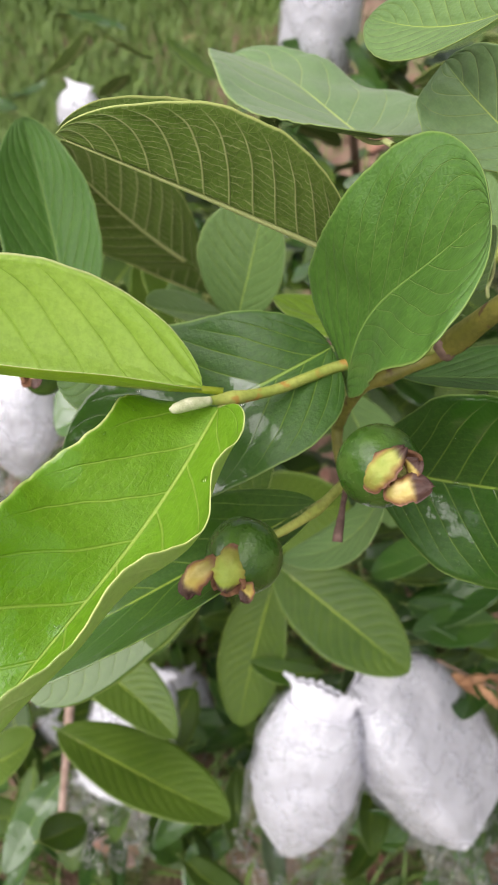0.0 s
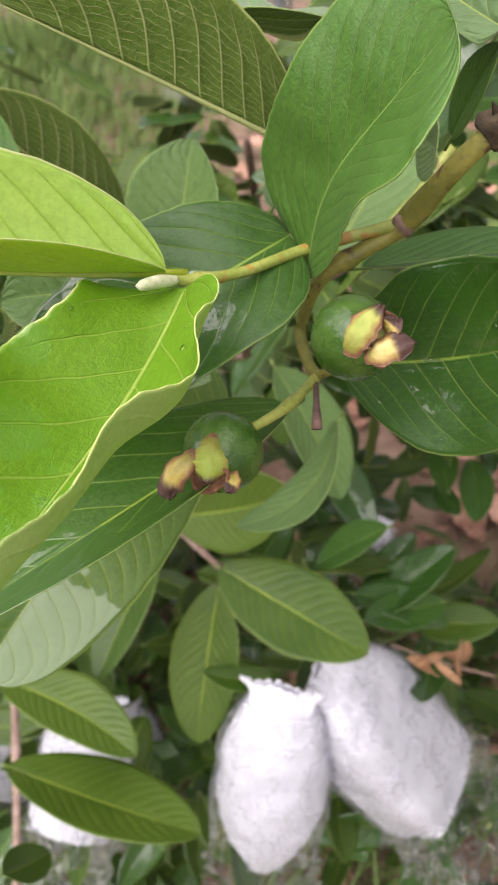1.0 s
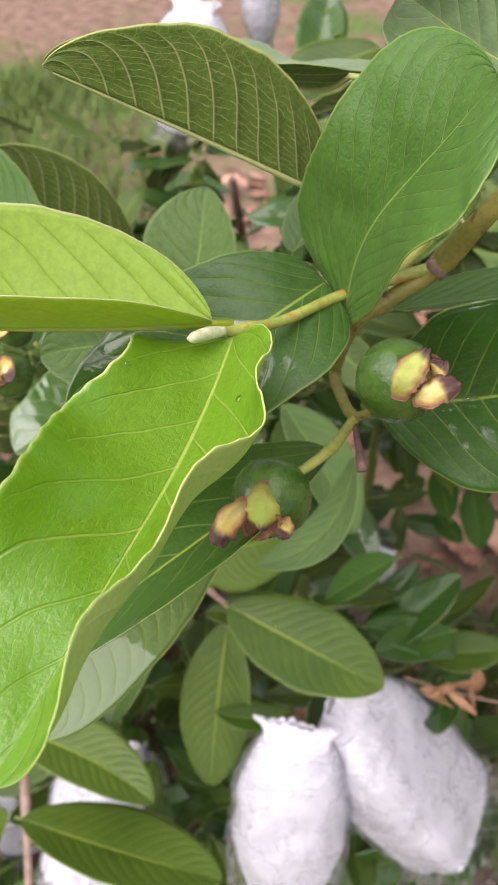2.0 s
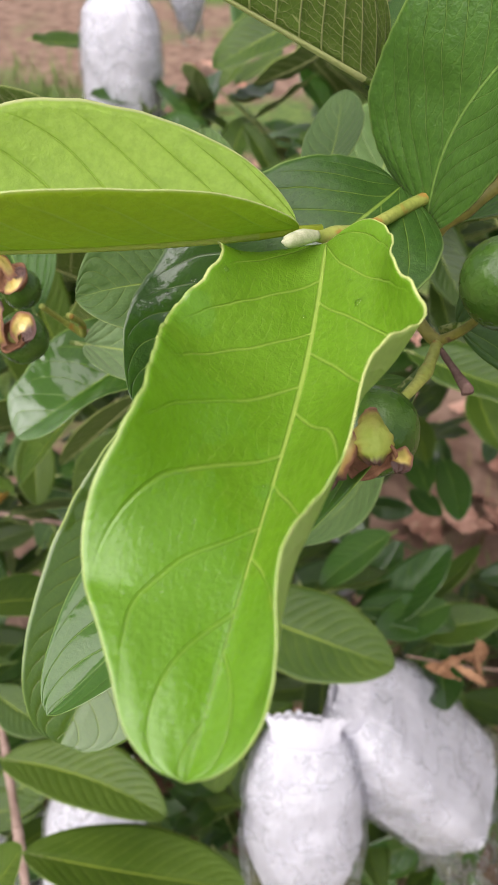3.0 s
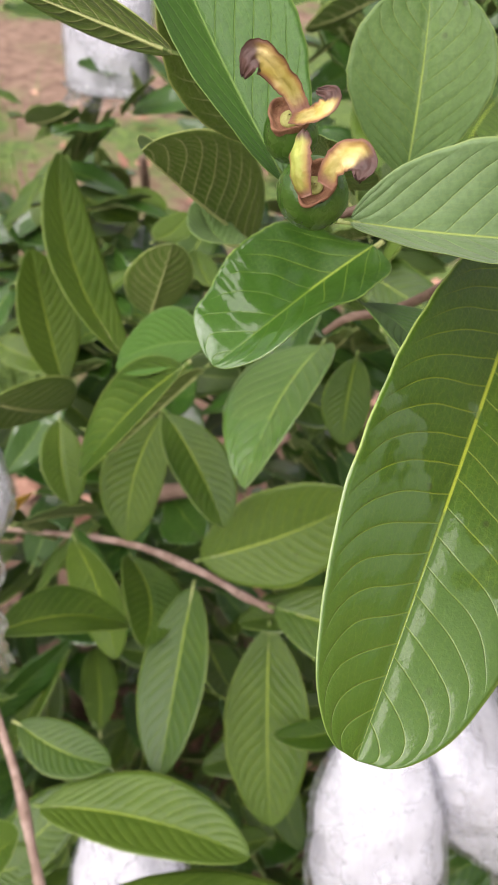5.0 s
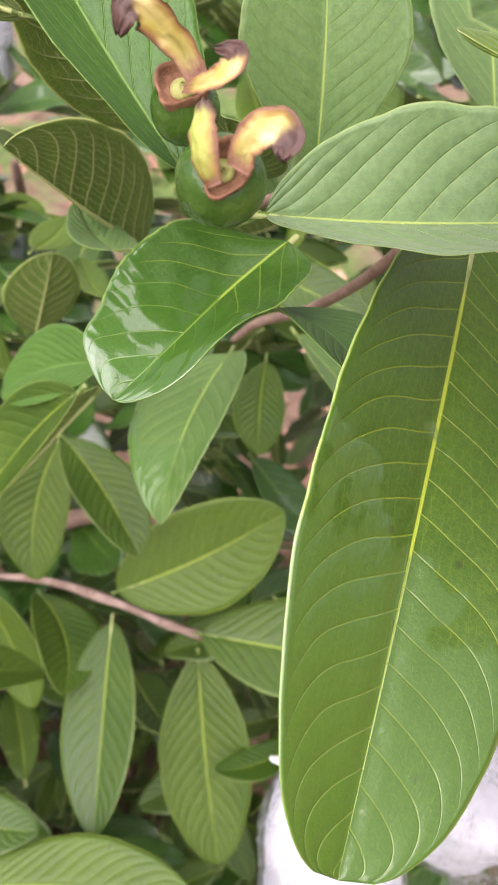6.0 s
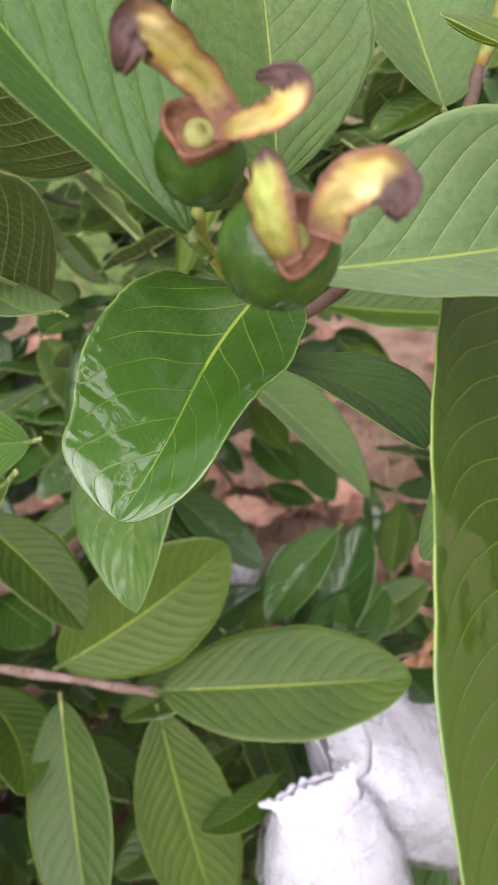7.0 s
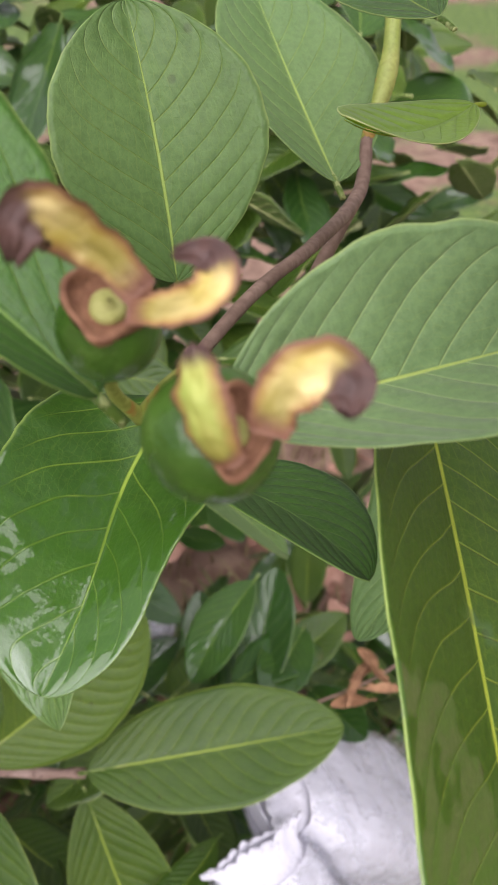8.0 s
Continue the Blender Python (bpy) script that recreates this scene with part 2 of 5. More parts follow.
TWIG = plain("pinkish_twig", (0.24, 0.155, 0.12), (0.42, 0.30, 0.25), 60, 0.75, 0.5, 0.0010, extra=(0.16, 0.10, 0.07))
KNOT = plain("knotted_bark", (0.035, 0.024, 0.015), (0.11, 0.075, 0.040), 220, 0.85, 0.7, 0.0010)
DRY = plain("dry_stalk", (0.10, 0.055, 0.045), (0.20, 0.12, 0.10), 160, 0.9, 0.6, 0.0008)


# ---- mesh helpers ----
def mesh_of(name, verts, faces, smooth=True):
    me = bpy.data.meshes.new(name)
    me.from_pydata(verts, [], faces)
    me.polygons.foreach_set("use_smooth", [smooth] * len(me.polygons))
    return me


def part(name, me, material, parent, label=""):
    ob = new(name, me)
    if material and not me.materials:
        me.materials.append(material)
    ob.parent = parent
    return tagged(ob, label)


def thing(name, label, category, group="", place=(0, 0, 0)):
    ob = new(name)
    ob.empty_display_size = 0.02
    ob.location = place
    return tagged(ob, label, category, group)


def spline(points, steps):
    """Points and radii along a smooth line through rows of x, y, z, radius."""
    rows = np.array(points, float)
    ends = np.vstack([2 * rows[0] - rows[1], rows, 2 * rows[-1] - rows[-2]])
    out = []
    for i in range(1, len(ends) - 2):
        p0, p1, p2, p3 = ends[i - 1 : i + 3]
        for k in range(steps):
            t = k / steps
            out.append(0.5 * (2 * p1 + (p2 - p0) * t + (2 * p0 - 5 * p1 + 4 * p2 - p3) * t * t + (3 * p1 - p0 - 3 * p2 + p3) * t**3))
    out.append(rows[-1])
    return np.array(out)


def tube(name, points, material, parent, label="", sides=10, steps=8, lumps=0.06, knots=()):
    """A branch along rows of x, y, z, radius, with swollen nodes at the given shares of its length."""
    line = spline(points, steps)
    verts, faces = [], []
    up = Vector((0.3, 0.2, 1)).normalized()
    for i, row in enumerate(line):
        a = Vector(line[min(i + 1, len(line) - 1)][:3]) - Vector(line[max(i - 1, 0)][:3])
        a.normalize()
        s = a.cross(up).normalized()
        w = s.cross(a)
        share = i / (len(line) - 1)
        swell = 1 + sum(0.35 * math.exp(-(((share - k) * len(line) / 2.2) ** 2)) for k in knots)
        for k in range(sides):
            angle = 2 * math.pi * k / sides
            way = math.cos(angle) * s + math.sin(angle) * w
            spot = Vector(row[:3])
            r = max(row[3], 0.0002) * swell * (1 + lumps * noise.noise((spot + way * 0.01) * 150))
            verts.append(spot + way * r)
    for i in range(len(line) - 1):
        for k in range(sides):
            j = (k + 1) % sides
            faces.append((i * sides + k, i * sides + j, (i + 1) * sides + j, (i + 1) * sides + k))
    faces.append(tuple(reversed(range(sides))))
    faces.append(tuple(range((len(line) - 1) * sides, len(line) * sides)))
    return part(name, mesh_of(name, verts, faces), material, parent, label)


def leaf_mesh(base, tip, roll, width, fold_l, fold_r, bow, sweep, ruffle=0.0, blunt=0.6, skew=1.0, nu=40, nv=9, quilt=1.0, seed=0, stalk=0.006):
    """A guava leaf from base to tip: degrees of roll and of the fold of its halves; bow, sweep: bends of the midrib as shares of its length;
    ruffle: waves of the rim, quilt: how far the blade stands above its midrib."""
    base, tip = Vector(base), Vector(tip)
    a = tip - base
    length = a.length
    a.normalize()
    s = a.cross(Vector((0, 0, 1))).normalized()
    n = s.cross(a)
    c, k = math.cos(radians(roll)), math.sin(radians(roll))
    s, n = c * s + k * n, c * n - k * s
    rng = random.Random(seed)
    waves = [(rng.uniform(2.0, 4.5), rng.uniform(0, 6.28), rng.uniform(0.5, 1.0)) for _ in range(3)]
    top, under, uvs = [], [], []
    ncol = 2 * nv + 1
    thick = 0.00016
    for i in range(nu + 1):
        u = 0.4 * i / nu + 0.3 * (1 - math.cos(math.pi * i / nu))
        mid = base + a * (length * u) + (n * bow + s * sweep) * (length * 4 * u * (1 - u))
        shape = max(0.0, math.sin(math.pi * min(1.0, max(0.0, u)) ** skew)) ** blunt
        shape *= 1 + 0.035 * noise.noise(Vector((u * 5, seed * 3.1, 0))) + 0.02 * noise.noise(Vector((u * 17, seed * 3.1, 5)))
        for j in range(-nv, nv + 1):
            v = j / nv
            h = abs(v)
            fold = radians(fold_r if v > 0 else fold_l)
            half = width / 2 * shape * h
            turn = fold * (0.65 + 0.35 * h)
            spot = mid + s * (math.copysign(1, v) * half * math.cos(turn)) + n * (half * math.sin(turn))
            # rim waves, and a blade that rises from its midrib
            wave = sum(math.sin(f * 6.28 * u + p + (1.7 if v > 0 else 0)) * g for f, p, g in waves) / 2
            spot += n * (ruffle * length * wave * h * h)
            spot += n * (quilt * 0.0006 * min(1.0, h * 6) * shape)
            top.append(spot + n * thick)
            under.append(spot - n * thick)
            uvs.append((u, v / 2 + 0.5))
    verts = top + under
    off = len(top)
    faces, flat, slots = [], [], []

    def quad(ids, slot):
        faces.append(ids)
        flat.extend(uvs[q % off] for q in ids)
        slots.append(slot)

    for i in range(nu):
        for j in range(ncol - 1):
            p = i * ncol + j
            quad((p, p + 1, p + ncol + 1, p + ncol), 0)
            quad((off + p + ncol, off + p + ncol + 1, off + p + 1, off + p), 1)
        for j in (0, ncol - 1):
            p = i * ncol + j
            ids = (p, p + ncol, off + p + ncol, off + p)
            quad(ids if j == 0 else ids[::-1], 0)
    # midrib on the lower side and stalk behind the base
    ring, rows = 6, 14
    start = len(verts)
    for i in range(rows + 1):
        u = -stalk / length + (1 + stalk / length) * 0.97 * i / rows
        w = max(u, 0.0)
        mid = base + a * (length * u) + (n * bow + s * sweep) * (length * 4 * w * (1 - w))
        r = 0.0011 * (1 - 0.8 * w) * min(1.4, max(0.7, length / 0.09))
        for q in range(ring):
            angle = 6.283 * q / ring
            verts.append(mid - n * (0.0005 * min(1, w * 12) + 0.2 * r) + s * (r * math.cos(angle)) + n * (r * math.sin(angle) * 0.8))
    for i in range(rows):
        for q in range(ring):
            p, o = start + i * ring + q, start + i * ring + (q + 1) % ring
            faces.append((p, o, o + ring, p + ring))
            flat.extend([(0.5, 0.5) if i > 1 else (0.3, 0.3)] * 4)
            slots.append(1)
    faces.append(tuple(start + q for q in reversed(range(ring))))
    flat.extend([(0.5, 0.5)] * ring)
    slots.append(1)
    me = mesh_of("leaf", [tuple(v) for v in verts], faces)
    layer = me.uv_layers.new(name="UVMap")
    layer.data.foreach_set("uv", [x for pair in flat for x in pair])
    me.polygons.foreach_set("material_index", slots)
    return me


STOPS = np.array([0, 0.08, 0.2, 0.35, 0.5, 0.65, 0.8, 0.92, 1.0])


def along(values, u):
    """A smooth curve through values set at the shares STOPS of a blade's length."""
    v = np.array(values, float)
    m = np.gradient(v, STOPS)
    i = min(max(int(np.searchsorted(STOPS, u, side="right")) - 1, 0), len(STOPS) - 2)
    h = STOPS[i + 1] - STOPS[i]
    t = (u - STOPS[i]) / h
    return (2 * t**3 - 3 * t * t + 1) * v[i] + (t**3 - 2 * t * t + t) * h * m[i] + (3 * t * t - 2 * t**3) * v[i + 1] + (t**3 - t * t) * h * m[i + 1]


def blade_mesh(base, tip, roll, bow, sweep, right, left, nu=90, nv=16, crimp=0.0, seed=0, stalk=0.005):
    """A leaf whose halves differ: right and left give, from base to tip, the half's reach in millimetres, the degrees by which it lifts,
    and by which its outer part lifts further. crimp: fine waves of the rim, in metres."""
    base, tip = Vector(base), Vector(tip)
    a = tip - base
    length = a.length
    a.normalize()
    s = a.cross(Vector((0, 0, 1))).normalized()
    n = s.cross(a)
    c, k = math.cos(radians(roll)), math.sin(radians(roll))
    s, n = c * s + k * n, c * n - k * s

    def midrib(u):
        w = max(u, 0.0)
        one, two = 4 * w * (1 - w), math.sin(2 * math.pi * w)
        return base + a * (length * u) + n * ((bow[0] * one + bow[1] * two) * length) + s * ((sweep[0] * one + sweep[1] * two) * length)

    top, under, uvs = [], [], []
    thick = 0.00018
    ncol = 2 * nv + 1
    for i in range(nu + 1):
        u = 0.5 * i / nu + 0.25 * (1 - math.cos(math.pi * i / nu))
        mid = midrib(u)
        ends = 1.0
        if u > 0.86:
            ends = math.sqrt(max(0.0, 1 - ((u - 0.86) / 0.14) ** 2))
        if u < 0.05:
            ends = math.sqrt(max(0.0, 1 - ((0.05 - u) / 0.05) ** 2))
        rows, out = {}, {}
        for side, (reach, lift, turn) in ((1, right), (-1, left)):
            half = along(reach, u) * 0.001 * ends
            half *= 1 + 0.010 * noise.noise(Vector((u * 22, seed * 3.1, side))) + 0.006 * noise.noise(Vector((u * 70, seed * 3.1, side)))
            f, more = radians(along(lift, u)), radians(along(turn, u))
            x = z = 0.0
            for j in range(1, nv + 1):
                h = (j - 0.5) / nv
                angle = f * min(1.0, 0.35 + h * 3.2) + more * min(1.0, max(0.0, (h - 0.45) / 0.3))
                x += half / nv * math.cos(angle)
                z += half / nv * math.sin(angle)
                h = j / nv
                wave = crimp * h**4 * ends * noise.noise(Vector((u * 34, side * 4, seed)))
                swell = 0.0007 * ends * noise.noise(Vector((u * 9, side * h * 2.5, seed * 1.7))) * min(1.0, h * 4)
                rows[side * j] = mid + s * (side * x) + n * (z + wave + swell)
                out[side * j] = n * math.cos(angle) - s * (side * math.sin(angle))
        rows[0], out[0] = mid - n * 0.0002, n
        for j in range(-nv, nv + 1):
            top.append(rows[j] + out[j] * thick)
            under.append(rows[j] - out[j] * thick)
            uvs.append((u, j / nv / 2 + 0.5))
    verts, off = top + under, len(top)
    faces, flat, slots = [], [], []
    for i in range(nu):
        for j in range(ncol - 1):
            p = i * ncol + j
            for ids, slot in (((p, p + 1, p + ncol + 1, p + ncol), 0), ((off + p + ncol, off + p + ncol + 1, off + p + 1, off + p), 1)):
                faces.append(ids)
                flat.extend(uvs[q % off] for q in ids)
                slots.append(slot)
        for j in (0, ncol - 1):
            p = i * ncol + j
            ids = (p, p + ncol, off + p + ncol, off + p)
            faces.append(ids if j == 0 else ids[::-1])
            flat.extend(uvs[q % off] for q in faces[-1])
            slots.append(0)
    ring, rows, start = 8, 24, len(verts)
    for i in range(rows + 1):
        u = -stalk / length + (0.97 + stalk / length) * i / rows
        r = 0.0012 * (1 - 0.8 * max(u, 0.0))
        for q in range(ring):
            angle = 6.283 * q / ring
            verts.append(midrib(u) - n * (0.0004 + 0.95 * r) + s * (r * math.cos(angle)) + n * (r * math.sin(angle) * 0.8))
    for i in range(rows):
        for q in range(ring):
            p, o = start + i * ring + q, start + i * ring + (q + 1) % ring
            faces.append((p, o, o + ring, p + ring))
            flat.extend([(0.5, 0.5)] * 4)
            slots.append(1)
    me = mesh_of("leaf", [tuple(v) for v in verts], faces)
    layer = me.uv_layers.new(name="UVMap")
    layer.data.foreach_set("uv", [x for pair in flat for x in pair])
    me.polygons.foreach_set("material_index", slots)
    return me


LABELS = {"young": "bright yellow-green young leaf", "fresh": "fresh green drooping leaf with a wavy pale rim, wet", "under": "leaf turned to show its olive veined underside", "wet": "dark green leaf wet with rain", "dark": "dark green leaf with wet patches",
          "big": "large long green leaf with yellow midrib", "pale": "dull bluish-green leaf", "damp": "rain-spotted green leaf with dark specks", "light": "broad leaf with a pale sky sheen put into its colour", "top": "mature green leaf", "mid": "green leaf with fine side veins"}
count = [0]


def leaf(parent, style, base, tip, roll, width, fold_l, fold_r, bow, sweep, **more):
    count[0] += 1
    me = leaf_mesh(base, tip, roll, width, fold_l, fold_r, bow, sweep, seed=count[0], **more)
    me.materials.append(TOPS[style])
    me.materials.append(YOUNG_UNDER if style == "young" else UNDER)
    return part("leaf", me, None, parent, LABELS[style])


def blade(parent, style, base, tip, roll, bow, sweep, right, left, **more):
    count[0] += 1
    me = blade_mesh(base, tip, roll, bow, sweep, right, left, seed=count[0], **more)
    me.materials.append(TOPS[style])
    me.materials.append(FRESH_UNDER if style == "fresh" else UNDER)
    return part("leaf", me, None, parent, LABELS[style])


# ---- ground ----
def ground_material():
    n = Nodes("soil_and_grass")
    place = n.place()
    big, small = n.noise(0.9, 4.0, place), n.noise(14.0, 5.0, place)
    soil = n.mix(n.step(small, 0.3, 0.7), (0.15, 0.085, 0.056), (0.31, 0.205, 0.148))
    grass = n.mix(n.step(n.noise(30.0, 4.0, place), 0.3, 0.7), (0.05, 0.10, 0.018), (0.14, 0.21, 0.04))
    n.link(n.mix(n.step(n.math("ADD", big, n.math("MULTIPLY", small, 0.25)), 0.58, 0.72), soil, grass), n.bsdf.inputs["Base Color"])
    n.bsdf.inputs["Roughness"].default_value = 0.9
    n.bump(n.math("ADD", small, n.noise(120.0, 3.0, place)), 0.8, 0.02)
    return n.mat


def make_ground():
    """One sheet to the horizon, finer and lumpy near the shrub."""
    steps = [-400, -120, -40, -15, -8] + [x * 0.1 - 4 for x in range(81)] + [8, 15, 40, 120, 400]
    verts, faces = [], []
    for y in steps:
        for x in steps:
            near = math.exp(-((x * x + (y - 1) ** 2) / 30))
            z = 0.03 * near * noise.noise(Vector((x * 1.5, y * 1.5, 0))) + 0.012 * near * noise.noise(Vector((x * 7, y * 7, 3)))
            verts.append((x, y, GROUND + z))
    m = len(steps)
    for j in range(m - 1):
        for i in range(m - 1):
            faces.append((j * m + i, j * m + i + 1, (j + 1) * m + i + 1, (j + 1) * m + i))
    ob = new("ground", mesh_of("ground", verts, faces))
    ob.data.materials.append(ground_material())
    return tagged(ob, "bare brown soil with patches of short grass", "ground", kind="structure")


make_ground()

# ---- the guava shrub ----
shrub = thing("guava_shrub", "young guava shrub with broad veined leaves and small green fruit", "shrub")
tube("branch", [(0.4025, 0.4460, 0.7300, 0.0042), (0.2825, 0.3460, 0.7800, 0.0040), (0.2295, 0.3340, 0.7433, 0.0034), (0.2103, 0.3407, 0.7128, 0.0030), (0.1975, 0.3394, 0.7045, 0.0026), (0.1855, 0.3390, 0.6958, 0.0022), (0.1798, 0.3408, 0.6755, 0.0020), (0.1810, 0.3305, 0.6691, 0.0019), (0.1834, 0.3244, 0.6671, 0.0022)], GREEN_BARK, shrub, "yellow-green branch with brown scars", knots=(0.35, 0.55))
tube("bark_knot", [(0.2275, 0.3335, 0.7418, 0.0040), (0.2300, 0.3338, 0.7438, 0.0056), (0.2330, 0.3346, 0.7464, 0.0050), (0.2370, 0.3354, 0.7490, 0.0044)], KNOT, shrub, "dark rough knot where twigs part", sides=16, lumps=0.5)
tube("bark_knot", [(0.2086, 0.3404, 0.7112, 0.0033), (0.2098, 0.3404, 0.7124, 0.0037), (0.2112, 0.3404, 0.7136, 0.0033)], BARK, shrub, "brown ring at a shoot's foot", sides=16, lumps=0.3)
tube("spur", [(0.2298, 0.3335, 0.7465, 0.0012), (0.2286, 0.3330, 0.7500, 0.0010), (0.2272, 0.3328, 0.7525, 0.0003)], KNOT, shrub, "black dry spur", lumps=0.3)
tube("shoot", [(0.2118, 0.3405, 0.7134, 0.0020), (0.1937, 0.3406, 0.7089, 0.0019), (0.1766, 0.3370, 0.7068, 0.0018), (0.1589, 0.3249, 0.7085, 0.0017), (0.1446, 0.3163, 0.7123, 0.0017), (0.1375, 0.3115, 0.7158, 0.0012)], SHOOT, shrub, "thin yellow-green shoot", knots=(0.78,))
tube("bud", [(0.1393, 0.3123, 0.7151, 0.0014), (0.1345, 0.3088, 0.7172, 0.0019), (0.1303, 0.3054, 0.7186, 0.0015), (0.1286, 0.3049, 0.7189, 0.0003)], BUD, shrub, "pale downy leaf bud")
tube("fruit_stalk", [(0.1830, 0.3244, 0.6671, 0.0018), (0.1726, 0.3104, 0.6687, 0.0016), (0.1624, 0.2996, 0.6716, 0.0015), (0.1578, 0.2965, 0.6722, 0.0014)], SHOOT, shrub, "green fruit stalk", knots=(0.35,))
tube("fruit_stalk", [(0.1834, 0.3247, 0.6676, 0.0016), (0.1874, 0.3197, 0.6737, 0.0014), (0.1903, 0.3116, 0.6856, 0.0013)], GREEN_BARK, shrub, "green fruit stalk")
tube("dry_stalk", [(0.1824, 0.3208, 0.6673, 0.0009), (0.1805, 0.3092, 0.6691, 0.0011), (0.1789, 0.2988, 0.6709, 0.0016), (0.1787, 0.2967, 0.6700, 0.0017)], DRY, shrub, "broken dry brown stalk", lumps=0.3)
tube("branch", [(0.0830, 0.4275, 0.6233, 0.0013), (0.0925, 0.4290, 0.6237, 0.0014), (0.1300, 0.4372, 0.6253, 0.0016), (0.1701, 0.4473, 0.6195, 0.0019), (0.2125, 0.4603, 0.6156, 0.0022), (0.2334, 0.4708, 0.6240, 0.0022)], BARK, shrub, "brown twig with rough bark")
tube("shoot", [(0.2334, 0.4708, 0.6240, 0.0022), (0.2542, 0.4767, 0.6426, 0.0026), (0.2758, 0.4897, 0.6660, 0.0026)], SHOOT, shrub, "yellow-green shoot", knots=(0.4,))
tube("fruit_stalk", [(0.0830, 0.4275, 0.6233, 0.0016), (0.0753, 0.4247, 0.6339, 0.0012), (0.0696, 0.4194, 0.6438, 0.0012)], SHOOT, shrub, "green fruit stalk")
tube("fruit_stalk", [(0.0830, 0.4275, 0.6233, 0.0016), (0.0831, 0.4210, 0.6323, 0.0014), (0.0789, 0.4102, 0.6435, 0.0013)], SHOOT, shrub, "yellowish fruit stalk")
tube("branch", [(0.1496, 0.5410, 0.5021, 0.0016), (0.1580, 0.5315, 0.5149, 0.0022), (0.1791, 0.5220, 0.5211, 0.0024), (0.1767, 0.4709, 0.5696, 0.0024), (0.2125, 0.4603, 0.6156, 0.0022)], BARK, shrub, "brown woody twig")
tube("twig", [(-0.0698, 0.8778, 0.1130, 0.0030), (-0.0083, 0.8360, 0.1264, 0.0028), (0.0759, 0.7640, 0.1494, 0.0032), (0.1170, 0.6675, 0.1971, 0.0031), (0.1482, 0.6353, 0.1857, 0.0030), (0.1645, 0.6097, 0.1911, 0.0028)], TWIG, shrub, "thin pinkish-brown twig", knots=(0.55, 0.8, 0.97))
tube("twig", [(-0.0748, 0.7598, 0.1892, 0.0035), (-0.0725, 0.6966, 0.1174, 0.0036), (-0.0642, 0.6260, 0.0534, 0.0038), (-0.0642, 0.5708, 0.0100, 0.0040), (-0.0664, 0.5082, -0.0408, 0.0042), (-0.0729, 0.4268, -0.1209, 0.0046)], TWIG, shrub, "thin upright brown twig", knots=(0.5, 0.7))
leaf(shrub, "under", (0.1775, 0.3677, 0.7276), (0.0987, 0.3474, 0.7770), -47.1, 0.0569, 30.5, 78.0, 0.004, 0.000, ruffle=0.004, nu=60, nv=14, quilt=1.4)
blade(shrub, "top", (0.1804, 0.3360, 0.6999), (0.2051, 0.3087, 0.7807), -59.2, (0.040, 0.004), (-0.070, -0.025),
      right=((2.8, 10.5, 18.2, 24.1, 28.7, 31.8, 33.3, 29.6, 23.0), (8, 8, 8, 13, 23, 29, 25, 23, 11), (0, 0, 0, 0, 0, 0, 0, 0, 0)),
      left=((11.9, 19.3, 24.7, 26.3, 27.9, 31.2, 32.8, 30.0, 27.9), (9, 26, 30, 31, 31, 21, 11, -1, -10), (0, 0, 0, 0, 0, 0, 0, 0, 0)), crimp=0.0004)
leaf(shrub, "young", (0.1368, 0.3178, 0.7147), (0.0289, 0.3209, 0.7254), -1.9, 0.0656, 44.3, 55.4, -0.030, 0.016, nu=60, nv=14, ruffle=0.006)
DEW_F = blade(shrub, "fresh", (0.1418, 0.3116, 0.7129), (0.0819, 0.1961, 0.7006), 4.4, (-0.018, -0.011), (-0.014, -0.003),
      right=((20.9, 24.9, 26.0, 30.8, 32.8, 32.8, 24.9, 16.3, 15.4), (-13, 10, 29, 24, 36, 35, 18, 21, 8), (-26, -3, 17, 12, 18, 32, -6, -3, -10)),
      left=((14.5, 19.8, 27.7, 33.1, 31.4, 23.6, 22.0, 18.3, 15.5), (56, 42, 39, 35, 53, 49, 56, 43, 36), (2, 17, 52, 36, 36, 33, 49, 35, -4)), nu=120, nv=20, crimp=0.0012)
DEW_D = blade(shrub, "dark", (0.1755, 0.3448, 0.7082), (0.0908, 0.3058, 0.6789), 20.9, (-0.006, 0.049), (0.011, -0.025),
      right=((8.2, 15.6, 23.6, 29.1, 33.2, 27.8, 22.2, 14.5, 9.3), (24, 20, 16, 6, 6, 3, 11, 13, 14), (0, 0, 0, 0, 0, 0, 0, 0, 0)),
      left=((10.2, 20.3, 26.6, 28.8, 29.0, 27.3, 22.0, 15.6, 9.2), (6, 8, 13, 16, 15, 9, 8, 8, 10), (0, 0, 0, 0, 0, 0, 0, 0, 0)), crimp=0.0005, stalk=0.001)
leaf(shrub, "wet", (0.1737, 0.3209, 0.6582), (0.0567, 0.2510, 0.6389), -11.0, 0.0584, 24.6, 23.7, -0.020, 0.022, nu=50, nv=12)
DEW_E1 = leaf(shrub, "dark", (0.1910, 0.3286, 0.6695), (0.2441, 0.2800, 0.7166), -60.8, 0.0611, 18.4, 9.5, -0.116, 0.040, nu=50, nv=12, ruffle=0.015)
leaf(shrub, "top", (0.2005, 0.3494, 0.6921), (0.2624, 0.3389, 0.7036), 8.3, 0.0278, 15.6, 15.1, -0.003, 0.010)
